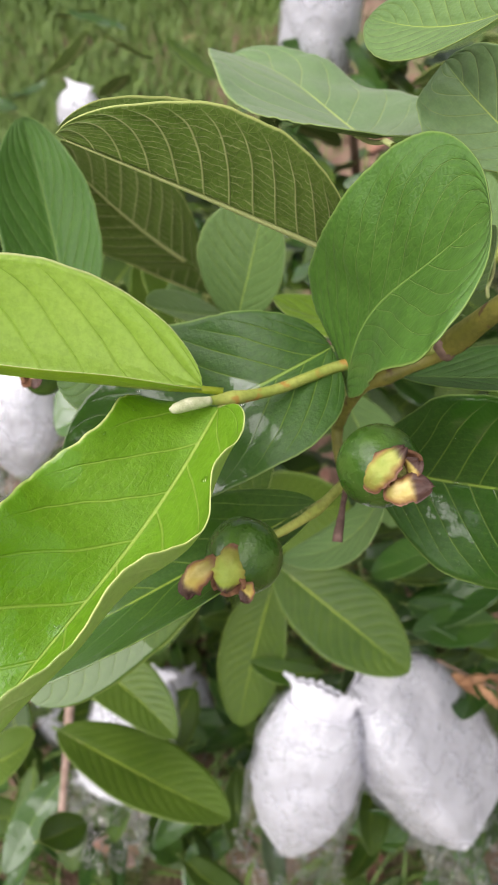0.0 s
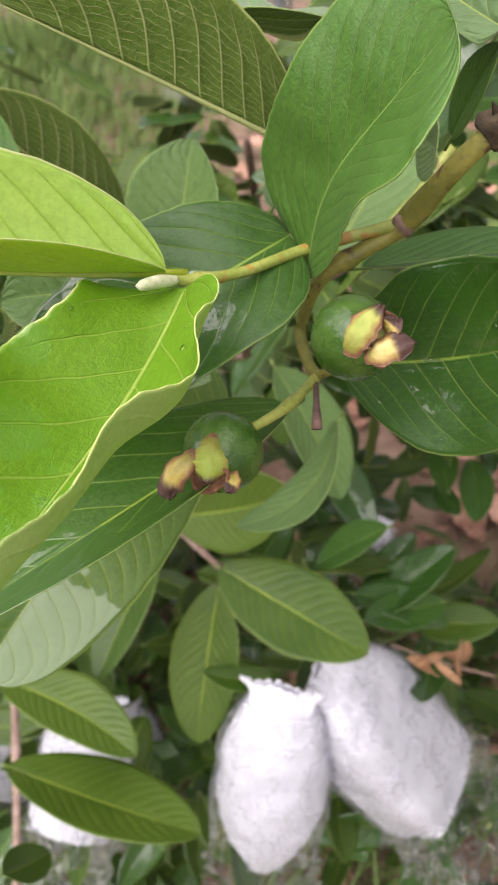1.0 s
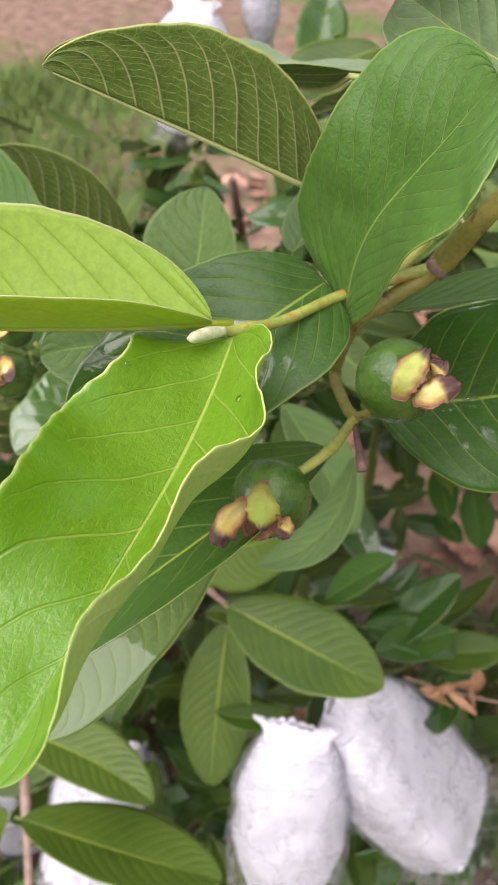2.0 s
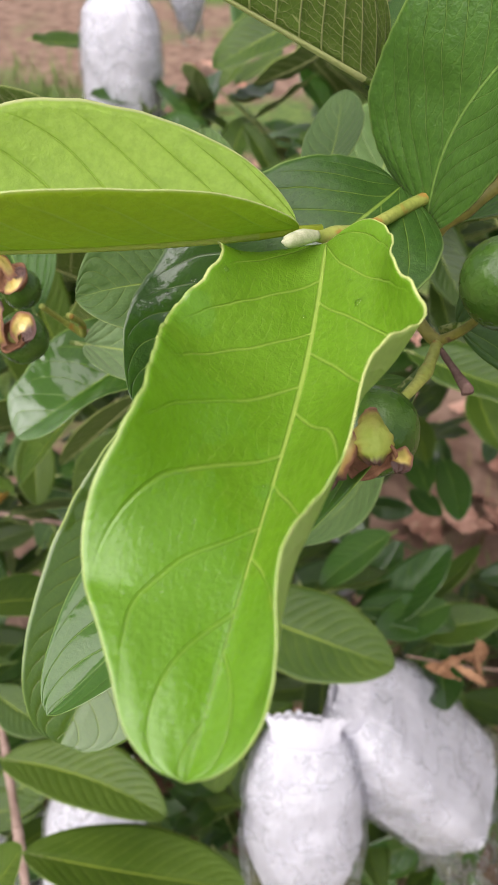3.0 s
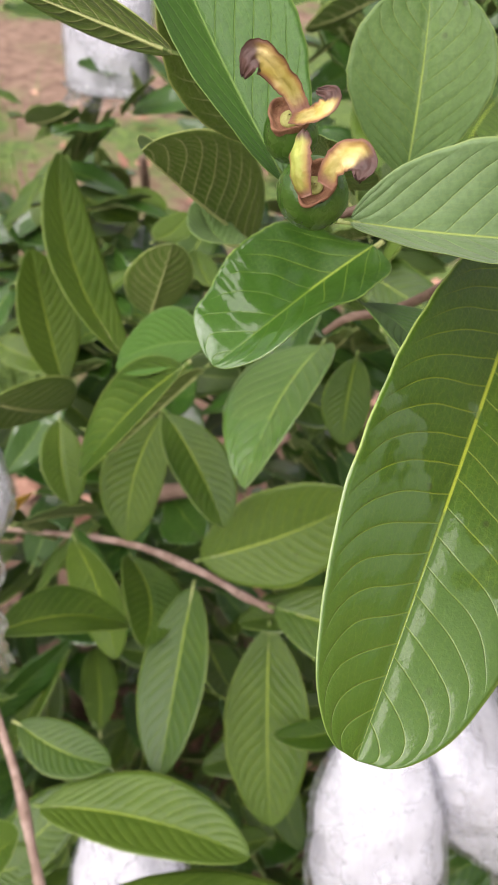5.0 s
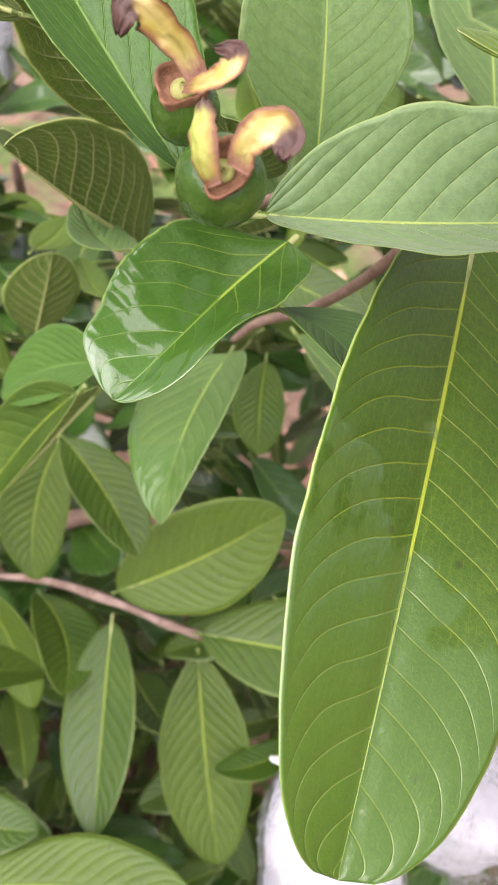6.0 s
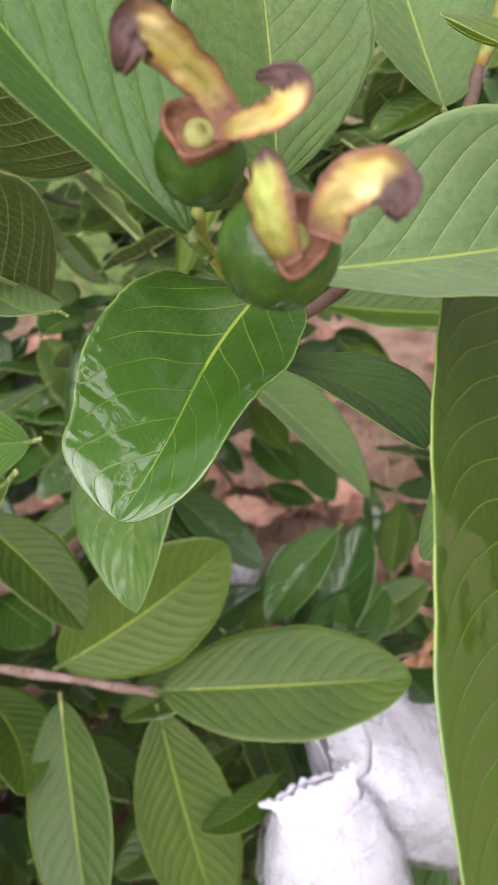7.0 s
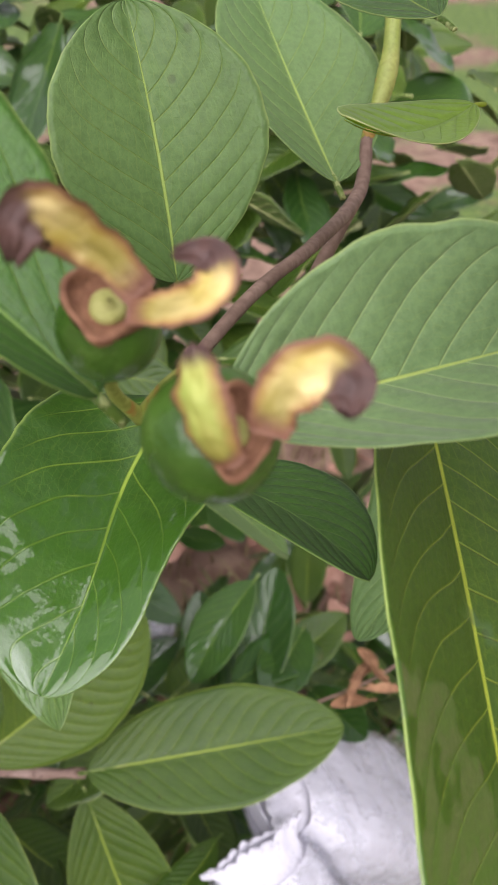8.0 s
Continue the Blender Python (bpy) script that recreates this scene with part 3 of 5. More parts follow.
blade(shrub, "light", (0.1894, 0.3843, 0.7591), (0.1363, 0.4914, 0.7384), -8.4, (-0.052, -0.028), (0.096, 0.011),
      right=((15.7, 23.0, 29.6, 33.1, 32.2, 27.7, 25.4, 19.7, 16.4), (-4, 7, 13, 13, 7, -2, 6, 14, 26), (0, 0, 0, 0, 0, 0, 0, 0, 0)),
      left=((16.0, 26.0, 34.0, 39.0, 40.0, 35.0, 27.0, 18.0, 12.2), (13, 14, 13, 10, 9, 12, 15, 15, 12), (0, 0, 0, 0, 0, 0, 0, 0, 0)), crimp=0.0005)
leaf(shrub, "pale", (0.2091, 0.3475, 0.8087), (0.1822, 0.3955, 0.7892), 33.9, 0.0287, 8.8, 13.4, -0.054, -0.021)
blade(shrub, "light", (0.2319, 0.3476, 0.7664), (0.2042, 0.3870, 0.7803), 49.5, (-0.002, -0.019), (-0.021, 0.002),
      right=((4.3, 8.5, 13.0, 16.4, 17.6, 16.3, 13.0, 9.0, 5.8), (20, 20, 20, 20, 20, 20, 20, 20, 20), (0, 0, 0, 0, 0, 0, 0, 0, 0)),
      left=((6.8, 7.5, 8.0, 12.2, 16.8, 17.6, 15.2, 12.3, 7.4), (8, 13, 18, 17, 14, 15, 19, 25, 18), (0, 0, 0, 0, 0, 0, 0, 0, 0)))
leaf(shrub, "under", (0.1130, 0.5142, 0.6156), (0.0578, 0.4798, 0.7028), -77.7, 0.0558, 18.0, 15.4, -0.013, 0.027)
leaf(shrub, "pale", (0.1807, 0.4252, 0.6743), (0.2074, 0.4778, 0.6883), 23.1, 0.0269, 9.8, 11.5, -0.059, 0.001)
leaf(shrub, "top", (0.2297, 0.3667, 0.7273), (0.2326, 0.3482, 0.7619), -86.0, 0.0149, 17.5, 9.8, -0.004, -0.016)
leaf(shrub, "pale", (0.2269, 0.3698, 0.7143), (0.2303, 0.4013, 0.7130), 77.7, 0.0210, 7.0, 11.3, -0.070, 0.057)
DEW_R = leaf(shrub, "mid", (0.1628, 0.6041, 0.2005), (0.2773, 0.4780, 0.2321), -19.9, 0.0801, 11.6, 9.4, -0.047, -0.008)
leaf(shrub, "mid", (0.1617, 0.6095, 0.1679), (0.1280, 0.5120, 0.0338), -7.1, 0.0739, 14.4, 13.8, -0.008, 0.013)
leaf(shrub, "mid", (0.2129, 0.5370, 0.1109), (0.1394, 0.5406, 0.1222), 4.3, 0.0289, 7.4, 11.8, -0.069, -0.062)
leaf(shrub, "mid", (0.1058, 0.6418, 0.2074), (0.0402, 0.5287, 0.1415), -15.8, 0.0578, 15.1, 14.0, 0.001, 0.005)
leaf(shrub, "mid", (0.0707, 0.7153, 0.1830), (0.0530, 0.6071, 0.1958), 19.9, 0.0564, 14.7, 18.8, 0.009, -0.110)
leaf(shrub, "mid", (0.0258, 0.7234, 0.2115), (0.0389, 0.6629, 0.1146), -48.3, 0.0515, 12.7, 8.4, -0.058, -0.020)
leaf(shrub, "mid", (-0.0478, 0.5918, 0.2776), (0.0450, 0.6115, 0.2221), -8.4, 0.0454, 18.3, 17.7, 0.046, -0.073)
leaf(shrub, "mid", (-0.0464, 0.5338, 0.1494), (0.0786, 0.4420, 0.1628), 4.3, 0.0623, 16.4, 16.9, 0.023, -0.044)
leaf(shrub, "mid", (-0.0372, 0.4609, 0.1290), (0.1284, 0.3905, 0.1172), 22.8, 0.0854, 11.1, 12.5, -0.027, -0.009)
leaf(shrub, "mid", (-0.0492, 0.5948, 0.1655), (0.0075, 0.5361, 0.1691), -11.9, 0.0397, 12.3, 8.1, -0.055, 0.053)
leaf(shrub, "mid", (-0.1225, 0.5458, 0.0951), (-0.0636, 0.5145, 0.1580), -18.9, 0.0445, 11.0, 6.1, -0.075, 0.039)
leaf(shrub, "mid", (-0.0710, 0.3756, 0.2433), (-0.0085, 0.3842, 0.3001), -2.7, 0.0389, 10.9, 8.3, -0.068, 0.021)
leaf(shrub, "mid", (-0.0009, 0.3253, 0.2585), (0.0189, 0.3563, 0.2058), -22.9, 0.0302, 12.2, 9.0, -0.052, 0.013)
blade(shrub, "wet", (0.1171, 0.4505, 0.5988), (0.0477, 0.4257, 0.5788), 9.0, (-0.030, -0.033), (0.031, 0.027),
      right=((16.7, 22.6, 25.4, 27.4, 27.7, 26.1, 21.3, 18.9, 14.0), (-22, 3, 22, 29, 26, 20, 18, 16, 11), (0, 0, 0, 0, 0, 0, 0, 0, 0)),
      left=((9.2, 15.5, 21.0, 24.1, 21.3, 17.2, 13.9, 10.5, 8.2), (-4, 10, 23, 28, 35, 33, 24, 19, 8), (0, 0, 0, 0, 0, 0, 0, 0, 0)), crimp=0.0004)
leaf(shrub, "top", (0.1154, 0.4508, 0.5755), (0.0995, 0.3857, 0.5923), 6.9, 0.0297, 12.0, 20.5, 0.021, -0.075)
leaf(shrub, "big", (0.1491, 0.4058, 0.6116), (0.0462, 0.3089, 0.5284), 37.7, 0.0752, 12.0, 12.7, 0.026, 0.015, nu=70, nv=16, blunt=0.38, ruffle=0.006)
leaf(shrub, "light", (0.0825, 0.4077, 0.6318), (0.1499, 0.3634, 0.6358), -27.2, 0.0527, 37.8, 38.3, -0.071, -0.025, nu=60, nv=14, ruffle=0.01)
leaf(shrub, "pale", (0.1374, 0.4675, 0.6152), (0.1513, 0.4911, 0.6750), 5.8, 0.0551, 22.5, 22.2, 0.013, 0.016, nu=50, nv=12, skew=1.1)
leaf(shrub, "top", (0.0668, 0.4187, 0.6410), (0.0449, 0.4861, 0.7124), 3.8, 0.0505, 31.5, 30.6, -0.063, 0.021, nu=50, nv=12, ruffle=0.01)
leaf(shrub, "under", (0.1267, 0.5877, 0.5351), (0.0574, 0.5397, 0.6081), -44.1, 0.0656, 26.1, 78.0, -0.018, 0.006, nu=50, nv=12)
leaf(shrub, "pale", (0.1011, 0.5349, 0.5623), (0.0991, 0.5932, 0.5600), -6.4, 0.0247, 5.1, 6.6, -0.127, -0.029)
leaf(shrub, "under", (0.0971, 0.6973, 0.4331), (0.1061, 0.6671, 0.4998), 26.4, 0.0454, 11.9, 12.0, -0.036, 0.009)
leaf(shrub, "top", (0.0885, 0.5520, 0.5017), (0.0556, 0.6177, 0.4564), 42.7, 0.0418, 12.1, 14.7, -0.010, 0.060)
leaf(shrub, "mid", (0.0753, 0.5497, 0.4913), (0.0218, 0.5967, 0.3946), 29.4, 0.0483, 15.7, 21.7, -0.012, 0.081)
leaf(shrub, "mid", (0.0773, 0.6926, 0.4052), (0.0642, 0.7935, 0.5166), -36.3, 0.0585, 8.3, 7.2, -0.100, -0.030)
leaf(shrub, "mid", (0.0411, 0.7709, 0.3398), (0.0359, 0.8065, 0.4422), -11.2, 0.0513, 11.0, 11.3, -0.043, 0.012)
leaf(shrub, "mid", (-0.0186, 0.6323, 0.4350), (0.0343, 0.7038, 0.3653), 24.4, 0.0603, -10.7, 31.7, -0.033, -0.001)
leaf(shrub, "mid", (0.0315, 0.7454, 0.3236), (0.0219, 0.6726, 0.2991), 18.4, 0.0365, 9.8, 10.5, -0.057, 0.019)
leaf(shrub, "mid", (0.1075, 0.7217, 0.3250), (0.0649, 0.6906, 0.2284), 16.1, 0.0550, 12.8, 13.6, -0.010, 0.078)
leaf(shrub, "mid", (0.1091, 0.7104, 0.3353), (0.1217, 0.6138, 0.2968), 5.8, 0.0498, 13.6, 15.0, -0.004, -0.041)
leaf(shrub, "mid", (0.1177, 0.6561, 0.2216), (0.2266, 0.6000, 0.3043), -51.9, 0.0792, 13.5, 6.3, -0.044, 0.036)
DEW_G = leaf(shrub, "damp", (0.1624, 0.5665, 0.4756), (0.0869, 0.4910, 0.4545), -21.9, 0.0575, 18.4, 16.3, 0.038, 0.041, skew=0.75, blunt=0.7)
leaf(shrub, "mid", (0.2317, 0.6415, 0.4040), (0.2192, 0.6250, 0.3403), -1.8, 0.0358, 10.1, 11.6, -0.027, 0.030)
leaf(shrub, "pale", (0.2131, 0.4685, 0.6170), (0.2639, 0.5414, 0.6592), -6.2, 0.0584, 20.7, 19.3, -0.042, 0.020)
leaf(shrub, "young", (0.2142, 0.4284, 0.6473), (0.1557, 0.4332, 0.6584), 12.0, 0.0219, 8.3, 10.1, -0.092, -0.013)
leaf(shrub, "pale", (0.1228, 0.3575, 0.6785), (0.0816, 0.3520, 0.6846), 23.7, 0.0410, 9.3, 23.3, 0.020, 0.055)
leaf(shrub, "under", (0.0474, 0.4588, 0.6664), (0.0061, 0.5002, 0.6786), -52.8, 0.0235, 4.7, 3.4, 0.019, 0.016)
leaf(shrub, "pale", (0.2038, 0.5664, 0.4744), (0.2466, 0.5055, 0.3991), 3.8, 0.0533, 17.8, 17.4, 0.022, -0.020)
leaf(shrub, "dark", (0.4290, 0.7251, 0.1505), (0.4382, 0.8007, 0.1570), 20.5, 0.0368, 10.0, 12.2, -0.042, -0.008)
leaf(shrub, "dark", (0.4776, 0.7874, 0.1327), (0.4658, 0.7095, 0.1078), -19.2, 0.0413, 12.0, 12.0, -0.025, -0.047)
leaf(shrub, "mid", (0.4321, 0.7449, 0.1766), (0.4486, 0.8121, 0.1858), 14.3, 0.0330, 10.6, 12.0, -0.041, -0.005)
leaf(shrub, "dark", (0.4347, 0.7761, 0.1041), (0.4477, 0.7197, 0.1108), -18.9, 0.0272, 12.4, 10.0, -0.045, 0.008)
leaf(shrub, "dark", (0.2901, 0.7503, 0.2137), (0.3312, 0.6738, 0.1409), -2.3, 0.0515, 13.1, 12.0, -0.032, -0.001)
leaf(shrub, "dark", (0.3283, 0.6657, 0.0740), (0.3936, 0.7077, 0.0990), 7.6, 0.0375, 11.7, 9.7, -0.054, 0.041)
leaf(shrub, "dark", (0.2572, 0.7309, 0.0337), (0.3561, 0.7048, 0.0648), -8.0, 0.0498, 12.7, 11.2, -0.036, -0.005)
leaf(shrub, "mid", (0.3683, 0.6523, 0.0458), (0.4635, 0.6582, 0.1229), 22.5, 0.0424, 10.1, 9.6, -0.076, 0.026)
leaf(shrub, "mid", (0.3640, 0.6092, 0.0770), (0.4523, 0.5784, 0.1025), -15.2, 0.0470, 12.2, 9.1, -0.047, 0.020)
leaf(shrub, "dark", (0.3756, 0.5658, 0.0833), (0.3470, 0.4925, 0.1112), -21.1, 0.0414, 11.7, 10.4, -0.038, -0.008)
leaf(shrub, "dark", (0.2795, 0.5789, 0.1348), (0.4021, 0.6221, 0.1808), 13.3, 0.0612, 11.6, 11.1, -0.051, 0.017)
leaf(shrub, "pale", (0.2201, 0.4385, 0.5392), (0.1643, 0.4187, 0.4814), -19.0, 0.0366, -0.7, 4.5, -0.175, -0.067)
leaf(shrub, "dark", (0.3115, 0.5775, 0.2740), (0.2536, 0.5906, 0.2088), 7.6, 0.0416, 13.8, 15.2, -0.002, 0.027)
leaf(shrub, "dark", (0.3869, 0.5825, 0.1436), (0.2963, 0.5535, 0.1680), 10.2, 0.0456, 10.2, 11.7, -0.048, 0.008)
leaf(shrub, "pale", (0.1290, 0.4913, 0.6017), (0.0963, 0.4528, 0.6383), 24.8, 0.0291, 23.2, 1.0, -0.032, -0.005)
leaf(shrub, "mid", (0.1063, 0.7068, 0.4844), (0.1417, 0.7444, 0.4819), -14.5, 0.0239, 11.4, 7.9, -0.067, 0.032)
leaf(shrub, "mid", (0.1357, 0.6767, 0.4594), (0.1396, 0.7243, 0.4627), -3.0, 0.0213, 11.2, 11.6, -0.050, -0.014)
leaf(shrub, "mid", (0.1280, 0.6911, 0.5512), (0.1401, 0.6328, 0.5710), -37.2, 0.0296, 16.9, 14.2, 0.011, -0.037)
leaf(shrub, "under", (0.1239, 0.6617, 0.4062), (0.0499, 0.6524, 0.3569), -60.5, 0.0411, 15.2, 14.4, -0.002, -0.009)
leaf(shrub, "mid", (0.1879, 1.1420, 0.3008), (0.1259, 1.0722, 0.3205), 45.0, 0.0506, 11.4, 13.4, -0.008, 0.083)
leaf(shrub, "mid", (0.1941, 1.1400, 0.3347), (0.2214, 1.0768, 0.3291), -24.7, 0.0327, 12.6, 9.6, -0.044, 0.007)
leaf(shrub, "mid", (0.1238, 1.1146, 0.3929), (0.0754, 1.0653, 0.3383), 5.4, 0.0417, 14.5, 14.5, -0.003, 0.045)

# ---- fruit ----
def rind_material():
    n = Nodes("green_rind")
    place = n.place()
    big, small = n.noise(120.0, 3.0, place), n.noise(900.0, 2.0, place)
    n.link(n.mix(n.step(big, 0.3, 0.75), (0.028, 0.074, 0.008), (0.060, 0.130, 0.016)), n.bsdf.inputs["Base Color"])
    n.link(n.step(big, 0.3, 0.7, 0.20, 0.36), n.bsdf.inputs["Roughness"])
    n.bump(n.math("ADD", n.math("MULTIPLY", n.noise(230.0, 3.0, place), 1.4), n.math("MULTIPLY", small, 0.3)), 0.4, 0.0010)
    return n.mat


def sepal_material(name, low, high, dry_from=0.62):
    """Yellow-green flesh that dries brown towards rim and tip. The UV map runs from base to tip and across."""
    n = Nodes(name)
    uv = n.put("SeparateXYZ")
    n.link(n.put("UVMap").outputs[0], uv.inputs[0])
    place = n.place()
    grain = n.noise(500.0, 4.0, place)
    across = n.math("ABSOLUTE", n.math("SUBTRACT", n.math("MULTIPLY", uv.outputs[1], 2.0), 1.0))
    flesh = n.mix(n.step(n.noise(150.0, 3.0, place), 0.3, 0.7), low, high)
    brown = n.mix(grain, (0.09, 0.032, 0.018), (0.24, 0.11, 0.06))
    edge = n.math("ADD", across, n.math("MULTIPLY", n.math("SUBTRACT", n.noise(260.0, 3.0, place), 0.5), 0.35))
    # olive near the base and towards the rims, then a thin brown rim and foot
    olive = n.mix(grain, (0.13, 0.125, 0.012), (0.24, 0.20, 0.03))
    flesh = n.mix(n.math("MULTIPLY", n.step(n.math("ADD", uv.outputs[0], n.math("MULTIPLY", edge, 0.25)), 0.62, 0.22), 0.75), flesh, olive)
    flesh = n.mix(n.math("MULTIPLY", n.step(edge, 0.35, 0.80), 0.75), flesh, n.mix(grain, (0.20, 0.085, 0.020), (0.36, 0.20, 0.06)))
    colour = n.mix(n.step(edge, 0.70, 0.95), flesh, brown)
    colour = n.mix(n.step(n.math("ADD", uv.outputs[0], n.math("MULTIPLY", grain, 0.1)), 0.24, 0.08), colour, brown)
    dry = n.math("ADD", uv.outputs[0], n.math("MULTIPLY", n.math("SUBTRACT", n.noise(220.0, 3.0, place), 0.5), 0.2))
    colour = n.mix(n.step(dry, dry_from - 0.04, dry_from + 0.12), colour, n.mix(grain, (0.028, 0.013, 0.011), (0.115, 0.055, 0.042)))
    n.link(colour, n.bsdf.inputs["Base Color"])
    n.bsdf.inputs["Roughness"].default_value = 0.6
    n.bump(grain, 0.6, 0.0006)
    return n.mat


RIND = rind_material()
SEPAL = sepal_material("drying_sepal", (0.42, 0.33, 0.06), (0.72, 0.58, 0.26), 0.60)
GREEN_SEPAL = sepal_material("green_sepal", (0.22, 0.29, 0.04), (0.38, 0.40, 0.09), 0.84)
HOOD = sepal_material("hooded_sepal", (0.22, 0.30, 0.035), (0.34, 0.40, 0.07), 0.88)
DISC = plain("dry_calyx", (0.15, 0.062, 0.03), (0.30, 0.15, 0.08), 300, 0.85, 0.6, 0.0006)
CORE = plain("calyx_core", (0.26, 0.27, 0.06), (0.36, 0.36, 0.12), 400, 0.7, 0.4, 0.0004)


def lathe(profile, turns=32, dent=0.0, seed=0):
    """A mesh of rows of radius, height turned about z, slightly uneven."""
    verts, faces = [], []
    for r, z in profile:
        for k in range(turns):
            a = 6.28319 * k / turns
            w = Vector((math.cos(a), math.sin(a), 0))
            grow = 1 + dent * noise.noise(Vector((w.x * 1.3 + seed, w.y * 1.3, z * 120)))
            verts.append((w.x * r * grow, w.y * r * grow, z))
    for i in range(len(profile) - 1):
        for k in range(turns):
            j = (k + 1) % turns
            faces.append((i * turns + k, i * turns + j, (i + 1) * turns + j, (i + 1) * turns + k))
    return verts, faces


def sepal_mesh(points, width, cup, face, seed):
    """A fleshy lobe along a line of points: face is the way its inner side looks, cup how far its rims rise (or, less than 0, fall away)."""
    line = spline([(*p, 0) for p in points], 8)[:, :3]
    nu, nv, thick = len(line) - 1, 8, 0.0004
    top, under, uvs = [], [], []
    for i in range(nu + 1):
        u = i / nu
        way = Vector(line[min(i + 1, nu)]) - Vector(line[max(i - 1, 0)])
        way.normalize()
        f = Vector(face) - way * Vector(face).dot(way)
        f.normalize()
        s = way.cross(f)
        half = width / 2 * (0.55 + 1.3 * u - u * u) * math.sqrt(max(0.02, 1 - (max(0.0, u - 0.55) / 0.46) ** 2.2))
        for j in range(-nv, nv + 1):
            v = j / nv
            rag = 1 + 0.22 * noise.noise(Vector((u * 7 + seed, math.copysign(3, v), seed))) + 0.09 * noise.noise(Vector((u * 25 + seed, math.copysign(3, v), seed)))
            p = Vector(line[i]) + s * (v * half * rag) + f * (cup * half * v * v)
            p += f * (0.0009 * u * noise.noise(Vector((u * 6, v * 3, seed * 7.7))) + 0.0003 * noise.noise(Vector((u * 15, v * 7, seed * 7.7))))
            p += way * (0.0016 * max(0.0, u - 0.7) * noise.noise(Vector((v * 6, seed, 1))) * 3)
            body = thick * (1.15 - v * v)
            top.append(p + f * body)
            under.append(p - f * body)
            uvs.append((u, v / 2 + 0.5))
    off, m = len(top), 2 * nv + 1
    faces = []
    for i in range(nu):
        for j in range(m - 1):
            p = i * m + j
            faces += [(p, p + 1, p + m + 1, p + m), (off + p + m, off + p + m + 1, off + p + 1, off + p)]
        for j in (0, m - 1):
            p = i * m + j
            faces.append((p, p + m, off + p + m, off + p))
    for j in range(m - 1):
        for i in (0, nu):
            p = i * m + j
            faces.append((p, p + 1, off + p + 1, off + p))
    me = mesh_of("sepal", [tuple(v) for v in top + under], faces)
    layer = me.uv_layers.new(name="UVMap")
    layer.data.foreach_set("uv", [x for face in faces for q in face for x in uvs[q % off]])
    return me


def guava(centre, axis, radius, sepals, disc=0.55, squash=1.0, turn=0.0, label=""):
    """A young fruit whose calyx looks along axis. sepals: rows of material and the settings of sepal_mesh."""
    axis = Vector(axis).normalized()
    ob = thing("guava_fruit", label, "fruit", "young fruit on the shrub")
    ob.matrix_world = Matrix.Translation(centre) @ axis.to_track_quat("Z", "Y").to_matrix().to_4x4() @ pose(0, 0, 0, 0, 0, turn)
    rows = []
    for k in range(19):
        a = math.pi * k / 18
        z = -math.cos(a) * radius * squash
        rows.append((max(0.0004, math.sin(a) * radius * (1 + 0.04 * math.cos(a))), z))
    rows = [r for r in rows if not (r[1] > 0 and r[0] < disc * radius)]
    rim = rows[-1][1]
    rows += [(disc * radius * 0.98, rim + 0.0004)]
    part("fruit_body", mesh_of("fruit_body", *lathe(rows, dent=0.03, seed=radius * 900)), RIND, ob, "glossy dark green rind")
    bowl = [(disc * radius * 1.02, rim - 0.001), (disc * radius * 1.10, rim + 0.0018), (disc * radius * 1.02, rim + 0.0024), (disc * radius * 0.90, rim + 0.0012), (disc * radius * 0.80, rim + 0.0001), (disc * radius * 0.5, rim - 0.0004), (0.0002, rim - 0.0004)]
    part("calyx", mesh_of("calyx", *lathe(bowl, turns=48, dent=0.4, seed=3)), DISC, ob, "dry brown calyx ring")
    core = [(disc * radius * 0.48, rim - 0.0004), (disc * radius * 0.46, rim + 0.0005), (disc * radius * 0.3, rim + 0.0006), (disc * radius * 0.14, rim + 0.0005), (disc * radius * 0.11, rim + 0.0014), (0.0002, rim + 0.0016)]
    part("style_scar", mesh_of("style_scar", *lathe(core, turns=20, dent=0.05)), CORE, ob, "pale green scar ring")
    home = ob.matrix_world.inverted()
    for n, (mat, points, width, cup, face) in enumerate(sepals):
        me = sepal_mesh([tuple(home @ Vector(p)) for p in points], width, cup, home.to_3x3() @ Vector(face), n + radius * 1000)
        part("sepal", me, mat, ob, "green sepal with a brown rim" if mat != SEPAL else "cream-yellow sepal drying brown at its tip")
    return ob


guava((0.1891, 0.3041, 0.6981), (0.43, -0.64, 0.42), 0.0124, [
    (GREEN_SEPAL, [(0.1846, 0.2926, 0.7009), (0.1855, 0.2933, 0.7051), (0.1890, 0.2953, 0.7097), (0.1939, 0.2987, 0.7125)], 0.0095, -0.35, (-0.55, -0.54, 0.73)),
    (SEPAL, [(0.1895, 0.2927, 0.7010), (0.1921, 0.2906, 0.7031), (0.1972, 0.2906, 0.7052), (0.2023, 0.2912, 0.7050)], 0.0085, -0.35, (-0.24, -0.55, 0.80)),
    (SEPAL, [(0.1957, 0.2970, 0.7053), (0.1966, 0.2959, 0.7072), (0.1983, 0.2967, 0.7093)], 0.0070, 0.20, (-0.74, -0.83, 0.36))], disc=0.50, squash=1.00, label="round green guava with two drying sepals")
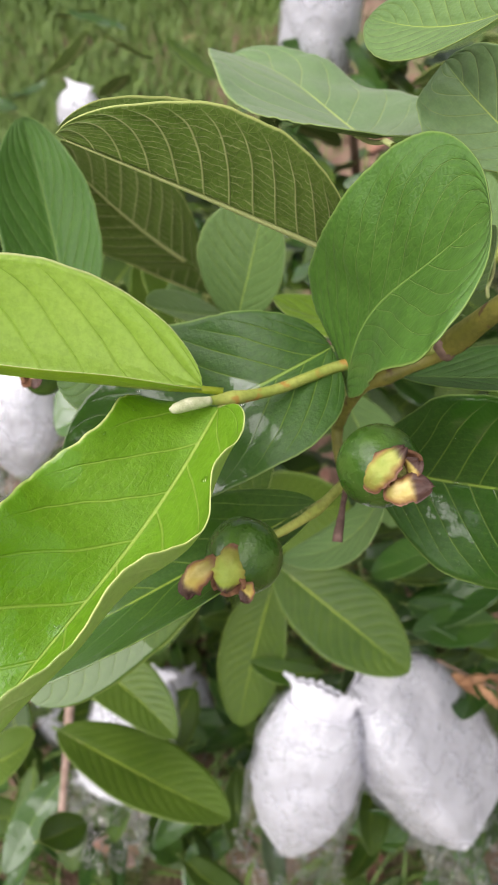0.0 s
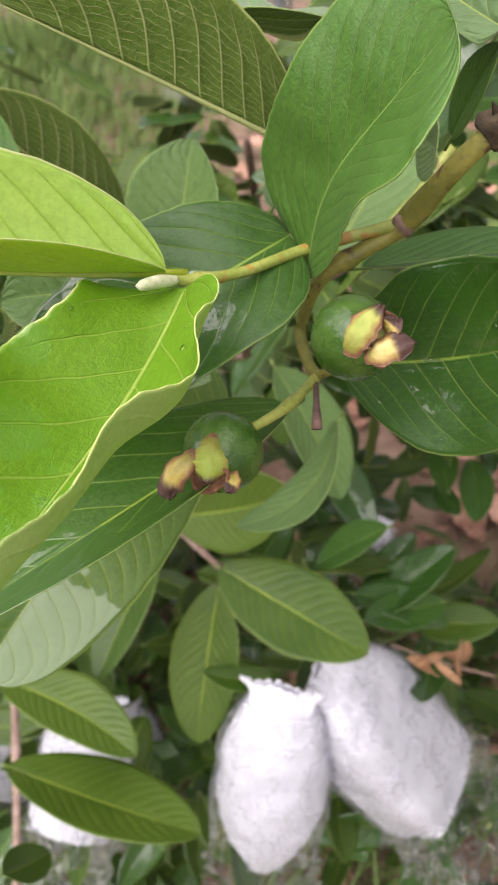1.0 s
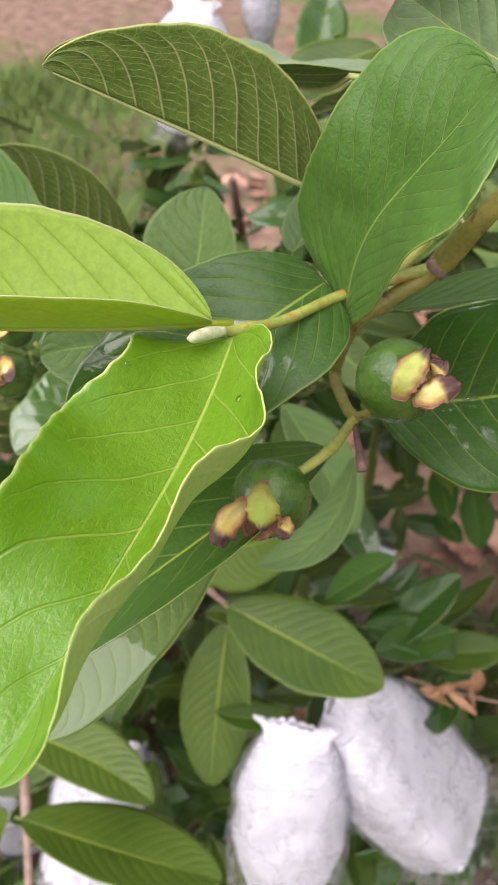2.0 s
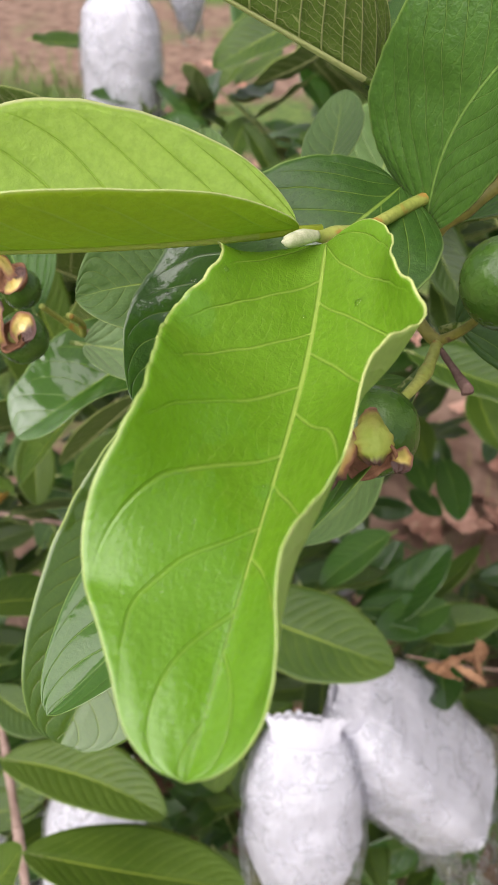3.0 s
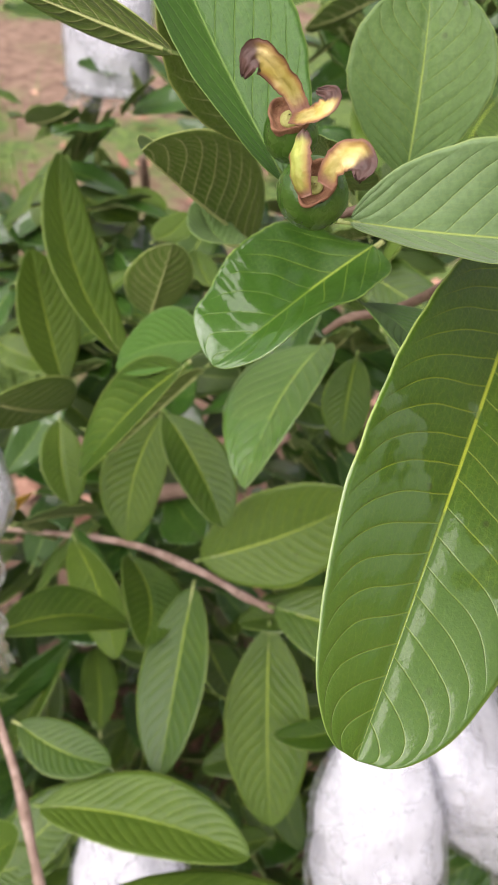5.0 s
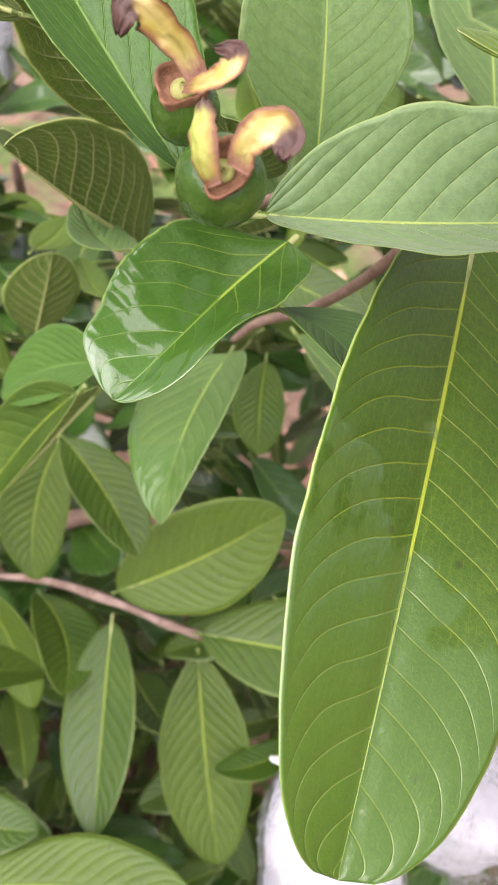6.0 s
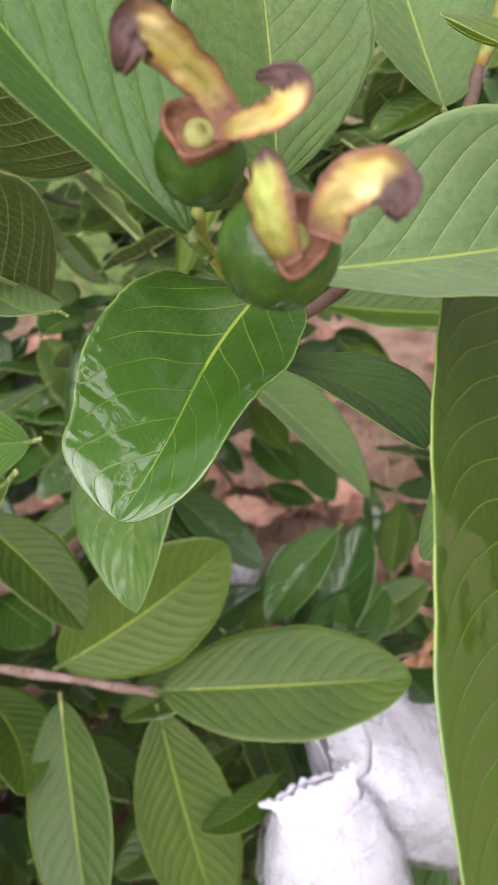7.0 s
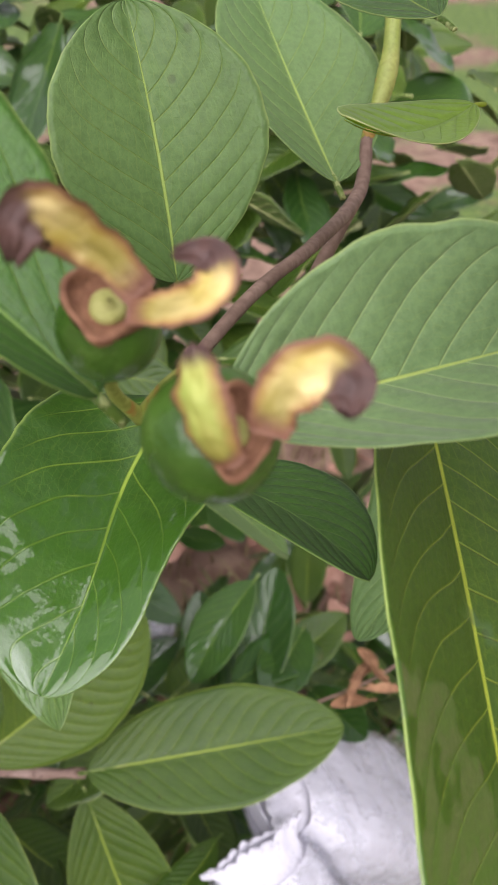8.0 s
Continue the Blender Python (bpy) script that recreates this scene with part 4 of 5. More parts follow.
guava((0.1495, 0.2915, 0.6679), (-0.48, -0.85, 0.08), 0.0122, [
    (HOOD, [(0.1470, 0.2880, 0.6792), (0.1457, 0.2832, 0.6785), (0.1447, 0.2788, 0.6759), (0.1439, 0.2760, 0.6718)], 0.0155, -1.25, (-0.10, -0.56, 0.86)),
    (SEPAL, [(0.1420, 0.2850, 0.6750), (0.1380, 0.2824, 0.6744), (0.1343, 0.2804, 0.6716), (0.1325, 0.2791, 0.6670), (0.1333, 0.2783, 0.6640)], 0.0090, -0.40, (-0.50, -0.53, 0.79)),
    (SEPAL, [(0.1514, 0.2798, 0.6717), (0.1517, 0.2772, 0.6699), (0.1501, 0.2755, 0.6677)], 0.0060, 0.30, (-0.66, -0.35, 0.95))], disc=0.50, squash=1.00, label="round green guava with a hollow dry calyx")
guava((0.0642, 0.4114, 0.6572), (-0.28, -0.40, 0.87), 0.0072, [
    (SEPAL, [(0.0634, 0.4036, 0.6652), (0.0618, 0.4066, 0.6694), (0.0584, 0.4084, 0.6736), (0.0546, 0.4088, 0.6772), (0.0516, 0.4092, 0.6768), (0.0502, 0.4098, 0.6728)], 0.0074, 0.35, (-0.55, -0.62, 0.25)),
    (SEPAL, [(0.0604, 0.4030, 0.6640), (0.0612, 0.3984, 0.6656), (0.0622, 0.3938, 0.6676), (0.0648, 0.3926, 0.6700), (0.0666, 0.3952, 0.6714), (0.0650, 0.3990, 0.6712)], 0.0056, 0.25, (-0.55, -0.35, 0.65))], disc=0.74, squash=1.10, label="small green guava with a dry open calyx")
guava((0.0620, 0.3918, 0.6493), (-0.32, -0.73, 0.60), 0.0090, [
    (GREEN_SEPAL, [(0.0558, 0.3838, 0.6522), (0.0546, 0.3858, 0.6566), (0.0552, 0.3882, 0.6614), (0.0576, 0.3901, 0.6656)], 0.0072, -0.45, (-0.85, -0.20, 0.45)),
    (SEPAL, [(0.0604, 0.3818, 0.6552), (0.0616, 0.3814, 0.6590), (0.0634, 0.3800, 0.6620), (0.0655, 0.3774, 0.6628), (0.0660, 0.3748, 0.6612), (0.0640, 0.3730, 0.6594)], 0.0082, 0.30, (-0.62, -0.42, 0.62))], disc=0.52, squash=1.00, label="small green guava with curled brown-tipped sepals")


# ---- bagged fruit ----
def foam_material():
    n = Nodes("white_foam")
    place = n.place()
    stretch = n.put("Mapping")
    stretch.inputs["Scale"].default_value = (1.0, 1.0, 0.3)
    n.link(place, stretch.inputs[0])
    cells = n.put("TexVoronoi", Scale=420.0)
    n.link(stretch.outputs[0], cells.inputs["Vector"])
    pits = n.step(cells.outputs["Distance"], 0.25, 0.0)
    soft = n.noise(140.0, 3.0, stretch.outputs[0])
    colour = n.mix(n.math("MULTIPLY", n.step(soft, 0.35, 0.7), 0.35), (0.83, 0.83, 0.885), (0.73, 0.73, 0.79))
    colour = n.mix(n.math("MULTIPLY", pits, 0.25), colour, (0.5, 0.5, 0.56))
    slits = n.put("TexVoronoi", Scale=230.0)
    n.link(stretch.outputs[0], slits.inputs["Vector"])
    cut = n.math("MULTIPLY", n.step(slits.outputs["Distance"], 0.27, 0.19), n.step(n.noise(25.0, 2.0, place), 0.34, 0.44))
    colour = n.mix(n.math("MULTIPLY", cut, 0.35), colour, (0.22, 0.22, 0.24))
    n.link(colour, n.bsdf.inputs["Base Color"])
    n.bsdf.inputs["Roughness"].default_value = 0.75
    n.bump(n.math("ADD", n.math("ADD", soft, n.math("MULTIPLY", n.noise(45.0, 4.0, stretch.outputs[0]), 1.5)), n.math("MULTIPLY", pits, -0.5)), 0.7, 0.003)
    glow = n.put("BsdfTranslucent")
    n.link(colour, glow.inputs[0])
    both = n.put("MixShader", Fac=0.35)
    n.link(n.bsdf.outputs[0], both.inputs[1])
    n.link(glow.outputs[0], both.inputs[2])
    n.link(both.outputs[0], n.out.inputs[0])
    return n.mat


def film_material():
    n = Nodes("clear_plastic")
    gloss = n.put("BsdfGlossy", Roughness=0.10)
    clear = n.put("BsdfTransparent")
    clear.inputs[0].default_value = (0.985, 0.99, 0.99, 1)
    fres = n.put("Fresnel", IOR=1.5)
    bump = n.put("Bump", Strength=0.9, Distance=0.006)
    n.link(n.noise(60.0, 3.0), bump.inputs["Height"])
    n.link(bump.outputs[0], gloss.inputs["Normal"])
    mix = n.put("MixShader")
    n.link(n.math("ADD", n.math("MULTIPLY", fres.outputs[0], 0.6), 0.02, True), mix.inputs[0])
    n.link(clear.outputs[0], mix.inputs[1])
    n.link(gloss.outputs[0], mix.inputs[2])
    milk = n.put("BsdfTranslucent")
    milk.inputs[0].default_value = (0.90, 0.91, 0.94, 1)
    both = n.put("MixShader")
    # milky noise lines painted as glints of crumples; the film between them stays clearer
    line = n.step(n.math("ABSOLUTE", n.math("SUBTRACT", n.noise(34.0, 3.0), 0.5)), 0.06, 0.0, 0.0, 0.26)
    n.link(n.math("ADD", n.step(n.noise(40.0, 3.0), 0.35, 0.7, 0.02, 0.10), line, True), both.inputs[0])
    n.link(mix.outputs[0], both.inputs[1])
    n.link(milk.outputs[0], both.inputs[2])
    n.link(both.outputs[0], n.out.inputs[0])
    return n.mat


FOAM, FILM = foam_material(), film_material()


def sack(profile, seed, flat=0.75, crinkle=0.1, turns=40, square=2.0, crease=0.0, loose=0.0):
    """A soft sack of rows of radius and height; square above 2 makes its section boxy, crease folds it lengthwise, loose crumples what hangs below its foot."""
    verts, faces = [], []
    for r, z in profile:
        for k in range(turns):
            a = 6.28319 * k / turns
            c, d = math.cos(a), math.sin(a)
            box = (abs(c) ** square + abs(d) ** square) ** (-1 / square)
            w = Vector((c * box, d * box * flat, 0))
            g = 1 + crinkle * noise.noise(Vector((c * 2.2 + seed, d * 2.2, z * 30))) + crinkle * 0.5 * noise.noise(Vector((c * 6 + seed, d * 6, z * 90)))
            g -= crease * max(0.0, 0.25 - abs(noise.noise(Vector((c * 3.1 + seed, d * 3.1, z * 14 + 0.6 * a))))) * 4 * 0.25
            if z < 0.01:
                g += loose * (abs(noise.noise(Vector((c * 3.5 + seed, d * 3.5, z * 45)))) + 0.5 * noise.noise(Vector((c * 8, d * 8 + seed, z * 120))))
            verts.append((w.x * r * g, w.y * r * g, z))
    for i in range(len(profile) - 1):
        for k in range(turns):
            j = (k + 1) % turns
            faces.append((i * turns + k, i * turns + j, (i + 1) * turns + j, (i + 1) * turns + k))
    return mesh_of("sack", verts, faces)


def finer(rows, steps):
    return [tuple(np.array(rows[i]) * (1 - k / steps) + np.array(rows[i + 1]) * k / steps) for i in range(len(rows) - 1) for k in range(steps)] + [rows[-1]]


TAPER = [(0.02, 0.0), (0.20, 0.01), (0.36, 0.07), (0.66, 0.20), (0.90, 0.36), (1.0, 0.52), (0.95, 0.72), (0.80, 0.88), (0.62, 1.0)]
BOX = [(0.02, 0.0), (0.70, 0.005), (0.90, 0.025), (0.96, 0.08), (0.98, 0.28), (1.0, 0.52), (0.97, 0.74), (0.84, 0.90), (0.62, 1.0)]


def fruit_bag(neck, foot, width, label, tail=0.07, turn=0.0, flat=0.75, seed=1.0, form=TAPER, square=2.3, flare=1.0):
    """White foam sleeve with a scalloped frill, in a clear plastic bag that runs on past its foot."""
    neck, foot = Vector(neck), Vector(foot)
    axis = neck - foot
    length = axis.length
    ob = thing("fruit_bag", label, "fruit bag", "bagged fruit on the shrub")
    ob.matrix_world = Matrix.Translation(foot) @ axis.to_track_quat("Z", "Y").to_matrix().to_4x4() @ pose(0, 0, 0, 0, 0, turn)
    r = width / 2
    body = [(r * x, length * z) for x, z in form]
    part("foam_sleeve", sack(finer(body, 7), seed, flat, 0.06, 96, square, 0.04), FOAM, ob, "white foam sleeve")
    # fan of scallops above the neck
    verts, faces, turns = [], [], 132
    for i in range(8):
        t = i / 7
        for k in range(turns):
            a = 6.28319 * k / turns
            notch = abs(math.sin(a * 13 + seed)) ** 0.4 * (0.7 + 0.3 * math.sin(a * 5 + 2 * seed))
            rr = r * form[-1][0] * (1 - 0.10 * math.sin(math.pi * t) + 0.22 * t * t) * (1 + 0.05 * math.sin(a * 7 + seed) * t)
            z = length + r * 0.36 * t * (0.70 + 0.35 * (notch if t > 0.75 else 0.8) + 0.15 * noise.noise(Vector((math.cos(a) * 3, math.sin(a) * 3, seed))))
            verts.append((rr * math.cos(a), rr * math.sin(a) * (flat * (1 - t) ** 1.5 + 0.10 * t), z - 0.004 * (1 - t)))
    for i in range(7):
        for k in range(turns):
            j = (k + 1) % turns
            faces.append((i * turns + k, i * turns + j, (i + 1) * turns + j, (i + 1) * turns + k))
    frill = part("frill", mesh_of("frill", verts, faces), FOAM, ob, "scalloped foam frill")
    frill.modifiers.new("thick", "SOLIDIFY").thickness = 0.0015
    mouth = max(form[2][0], 0.5) * flare
    film = [(r * mouth * 1.15, -tail), (r * mouth * 1.05, -tail * 0.8), (r * mouth * 0.95, -tail * 0.3), (r * max(form[3][0], mouth) * 1.07, length * 0.16), (r * 1.07, length * 0.4), (r * 1.07, length * 0.6), (r * 1.03, length * 0.75), (r * 0.89, length * 0.9), (r * 0.66, length * 1.0)]
    part("plastic_film", sack(finer(film, 10), seed, flat, 0.06, 96, square, 0.03, 0.45), FILM, ob, "clear crinkled plastic bag wet with rain")
    return ob


fruit_bag((0.211, 0.496, 0.130), (0.183, 0.412, -0.044), 0.108, "white foam-sleeved fruit in a clear plastic bag", seed=1.0, tail=0.012, flare=1.85)
fruit_bag((0.262, 0.524, 0.118), (0.368, 0.462, -0.015), 0.128, "white foam-sleeved fruit in a slanting clear plastic bag", seed=2.0, flat=0.7, form=BOX, square=4.0, tail=0.075)
fruit_bag((-0.052, 0.630, 0.425), (-0.060, 0.598, 0.335), 0.072, "white foam-sleeved fruit hanging in the shade of leaves", seed=3.0)
fruit_bag((0.206, 1.215, 0.560), (0.194, 1.200, 0.425), 0.098, "white foam-sleeved fruit hanging on a far twig", seed=4.0, tail=0.012, form=BOX)
fruit_bag((0.288, 1.240, 0.610), (0.294, 1.240, 0.505), 0.058, "slim white foam-sleeved fruit hanging beside another", seed=9.0, tail=0.010)
fruit_bag((-0.088, 1.120, 0.430), (-0.094, 1.110, 0.370), 0.058, "small white foam-sleeved fruit hanging among far leaves", seed=6.0, tail=0.02)
fruit_bag((0.022, 0.570, 0.020), (-0.012, 0.480, -0.075), 0.096, "white foam-sleeved fruit hanging low behind leaves", seed=7.0, form=BOX)
fruit_bag((-0.150, 0.720, -0.300), (-0.130, 0.680, -0.430), 0.120, "white foam-sleeved fruit hanging low above the soil", seed=7.5)
fruit_bag((0.366, 0.744, 0.080), (0.354, 0.728, 0.036), 0.034, "white foam-sleeved fruit half hidden behind dark leaves", seed=11.0, tail=0.02)
fruit_bag((0.452, 0.990, -0.235), (0.430, 0.968, -0.335), 0.075, "white foam-sleeved fruit low in the shrub's shade", seed=12.0, tail=0.02)
fruit_bag((0.010, 0.720, -0.290), (0.020, 0.690, -0.420), 0.110, "white foam-sleeved fruit hanging low above dry leaves", seed=8.0)


# ---- deeper foliage, litter and grass ----
SPARE = []
for k in range(10):
    rng = random.Random(50 + k)
    me = leaf_mesh((0, 0, 0), (0, 0.1, 0), 0, rng.uniform(0.036, 0.05), rng.uniform(4, 22), rng.uniform(4, 22), rng.uniform(-0.12, 0.05), rng.uniform(-0.04, 0.04), ruffle=0.02, nu=16, nv=4, seed=k)
    me.materials.append(TOPS["mid" if k < 6 else "dark"])
    me.materials.append(UNDER)
    SPARE.append(me)
DEEP = []


def far_from(p, a, b, gap):
    """Whether p keeps clear of the line from a to b."""
    p, a, b = Vector(p), Vector(a), Vector(b)
    t = max(0.0, min(1.0, (p - a).dot(b - a) / (b - a).length_squared))
    return (p - a - (b - a) * t).length > gap


def spray(parent, number, low, high, seed, lines=(), size=(0.8, 1.3), rise=None, kinds=(0, 10), deep=False):
    """Loose leaves that fill a box of the shrub, more or less level, each turned its own way."""
    rng = random.Random(seed)
    made = 0
    while made < number:
        p = [rng.uniform(a, b) for a, b in zip(low, high)]
        turn = (rng.gauss(-15, 25), rng.gauss(0, 25), rng.uniform(0, 360))
        scale, which = rng.uniform(*size), rng.randrange(*kinds)
        made += 1
        if all(far_from(p, a, b, gap) for a, b, gap in lines) and (rise is None or p[2] < rise(p)):
            place = pose(*p, *turn) @ Matrix.Scale(scale, 4)
            if deep:
                DEEP.append((which, place))
                continue
            ob = new("leaf", SPARE[which])
            ob.matrix_world = place
            ob.parent = parent


def join_deep(parent):
    """All the leaves in the depth of the shrub as one mesh."""
    verts, faces, uvs, slots, at = [], [], [], [], 0
    for which, place in DEEP:
        me = SPARE[which]
        co = np.empty(len(me.vertices) * 3)
        me.vertices.foreach_get("co", co)
        m = np.array(place)
        verts.append(co.reshape(-1, 3) @ m[:3, :3].T + m[:3, 3])
        faces += [tuple(at + v for v in poly.vertices) for poly in me.polygons]
        uv = np.empty(len(me.loops) * 2)
        me.uv_layers[0].data.foreach_get("uv", uv)
        uvs.append(uv)
        index = np.empty(len(me.polygons), int)
        me.polygons.foreach_get("material_index", index)
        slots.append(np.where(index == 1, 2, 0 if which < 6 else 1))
        at += len(me.vertices)
    mesh = mesh_of("foliage", np.concatenate(verts).tolist(), faces)
    mesh.uv_layers.new(name="UVMap").data.foreach_set("uv", np.concatenate(uvs))
    for material in (SHADED_MID, FAR_DARK, FAR_UNDER):
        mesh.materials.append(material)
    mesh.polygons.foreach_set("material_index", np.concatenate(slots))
    ob = part("foliage", mesh, None, parent, "dense green leaves in the depth of the shrub, many coloured darker as shade")
    tagged(ob, kind="stuff")


GAPS = [((0.0, 0.31, 0.70), (0.90, 1.25, -0.5), 0.11), ((0.096, 0.135, 0.835), (0.75, 1.20, -0.5), 0.12), ((0.0, 0.2, 0.8), (0.5, 1.94, 0.0), 0.10)]
VISTA = ((-0.028, 0.235, 0.724), (0.788, 3.10, -0.50), 0.07)
spray(shrub, 850, (-0.40, 0.45, -0.47), (0.80, 1.20, 0.15), 7, GAPS, rise=lambda p: -0.08 + 0.35 * (p[1] - 0.45), deep=True)
spray(shrub, 120, (-0.60, 0.80, -0.1), (0.10, 1.25, 0.34), 8, GAPS, deep=True)
spray(shrub, 140, (0.30, 0.60, 0.1), (1.05, 1.20, 0.60), 12, GAPS)
# clumps behind the fruiting shoots
for k, (x, y, z) in enumerate([(0.20, 0.93, 0.27), (0.33, 0.80, 0.28), (0.42, 0.97, 0.36), (0.05, 0.82, 0.14), (0.43, 0.88, 0.54), (0.45, 0.74, 0.48), (0.60, 0.66, 0.52), (0.24, 0.74, 0.38), (0.62, 0.74, 0.40), (0.33, 0.62, 0.20), (0.31, 0.72, 0.22), (0.60, 1.00, 0.62), (0.80, 0.80, 0.55), (0.75, 1.05, 0.45), (0.52, 1.15, 0.50), (0.16, 1.22, 0.26), (0.30, 1.30, 0.28), (0.24, 1.40, 0.20), (0.05, 1.15, 0.22), (0.27, 1.14, 0.40), (0.20, 1.10, 0.36), (0.17, 1.07, 0.32), (0.12, 0.99, 0.26)]):
    spray(shrub, 22, (x - 0.10, y - 0.05, z - 0.08), (x + 0.10, y + 0.10, z + 0.07), 20 + k, GAPS[:2] + [VISTA], size=(0.8, 1.2), kinds=(3, 10), deep=True)
join_deep(shrub)

tube("trunk", [(0.02, 1.02, -0.52, 0.020), (0.04, 0.98, -0.3, 0.017), (0.07, 0.90, -0.05, 0.014), (0.11, 0.84, 0.12, 0.010), (0.16, 0.74, 0.22, 0.006), (0.19, 0.66, 0.33, 0.004)], BARK, shrub, "brown trunk", sides=14)
neighbour = thing("guava_shrub", "neighbouring guava shrub with white fruit bags", "shrub")
tube("trunk", [(0.36, 1.55, -0.52, 0.018), (0.34, 1.50, -0.2, 0.015), (0.30, 1.42, 0.05, 0.010), (0.26, 1.32, 0.30, 0.006)], BARK, neighbour, "brown trunk", sides=12)
spray(neighbour, 45, (-0.35, 0.98, 0.25), (0.22, 1.35, 0.52), 9, (((0.0, 0.2, 0.8), (0.5, 1.94, 0.0), 0.13), VISTA), size=(0.6, 1.0))

LITTER = []
DEAD = [plain("dead_leaf_tan", (0.42, 0.22, 0.155), (0.58, 0.35, 0.26), 30, 0.8, 0.4, 0.002), plain("dead_leaf_brown", (0.22, 0.10, 0.065), (0.36, 0.19, 0.13), 30, 0.8, 0.4, 0.002)]
for k in range(8):
    rng = random.Random(80 + k)
    me = leaf_mesh((0, 0, 0), (0, 0.1, 0), 0, rng.uniform(0.045, 0.06), rng.uniform(-25, 35), rng.uniform(-25, 35), rng.uniform(-0.12, 0.15), rng.uniform(-0.06, 0.06), ruffle=0.05, nu=12, nv=4, seed=k + 30)
    me.materials.append(DEAD[k % 2])
    me.materials.append(DEAD[(k + 1) % 2])
    LITTER.append(me)
rng = random.Random(3)
for k in range(290):
    x, y = (rng.gauss(0.72, 0.4), rng.gauss(1.15, 0.45)) if k < 205 else (rng.gauss(0.85, 0.45), rng.gauss(2.9, 0.6))
    ob = new("fallen_leaf", LITTER[rng.randrange(8)])
    ob.matrix_world = pose(x, y, GROUND + 0.02 + rng.uniform(0, 0.03), rng.gauss(0, 16), rng.gauss(0, 16), rng.uniform(0, 360)) @ Matrix.Scale(rng.uniform(0.7, 1.25), 4)
    tagged(ob, "dry brown curled leaf lying on the soil", "fallen leaf", "leaf litter")


def grass_tuft(name, patches, seed, material, label):
    """Bent blades, one mesh."""
    rng = random.Random(seed)
    verts, faces = [], []
    for cx, cy, spread, number, tall in patches:
        for _ in range(number):
            x, y = rng.gauss(cx, spread), rng.gauss(cy, spread)
            high, wide, way, lean = tall * rng.uniform(0.5, 1.2), rng.uniform(0.002, 0.005), rng.uniform(0, 6.283), rng.uniform(0.2, 0.9)
            c, s = math.cos(way), math.sin(way)
            at = len(verts)
            for i in range(5):
                t = i / 4
                out, w = high * lean * t * t, wide * (1 - t) ** 0.7 + 0.0002
                z = GROUND + high * t * (1 - 0.3 * lean * t)
                verts += [(x + c * out - s * w, y + s * out + c * w, z), (x + c * out + s * w, y + s * out - c * w, z)]
            for i in range(4):
                p = at + 2 * i
                faces.append((p, p + 1, p + 3, p + 2))
    ob = new(name, mesh_of(name, verts, faces))
    ob.data.materials.append(material)
    return tagged(ob, label, "grass", kind="stuff")


GRASS = plain("grass_blade", (0.07, 0.13, 0.020), (0.16, 0.25, 0.045), 25, 0.6, 0.1, 0.001)
STRAW = plain("dry_grass", (0.20, 0.15, 0.07), (0.32, 0.25, 0.13), 25, 0.8, 0.1, 0.001)
near = [(random.Random(k).uniform(-0.4, 0.8), random.Random(k + 99).uniform(0.2, 0.95), 0.09, 45, 0.13) for k in range(40)]
far = [(random.Random(k + 300).uniform(-1.1, 0.0), random.Random(k + 399).uniform(1.9, 4.2), 0.22, 120, 0.15) for k in range(95)]
grass_tuft("grass", near + far, 5, GRASS, "short green grass growing in tufts on the soil")
grass_tuft("dry_grass", [(0.7 + 0.1 * k, 0.85 + 0.07 * k, 0.16, 60, 0.07) for k in range(-3, 6)], 6, STRAW, "dry straw-coloured grass among fallen leaves")

# ---- small things ----
WITHERED = plain("withered_leaf", (0.21, 0.105, 0.05), (0.34, 0.185, 0.095), 60, 0.8, 0.4, 0.001)


def dry_leaf(base, tip, roll, width, which):
    me = leaf_mesh(base, tip, roll, width, 40, 35, -0.15, 0.05, ruffle=0.06, nu=16, nv=5, seed=which + 70)
    me.materials.append(WITHERED)
    me.materials.append(WITHERED)
    part("dry_leaf", me, None, shrub, "withered orange-brown leaf")


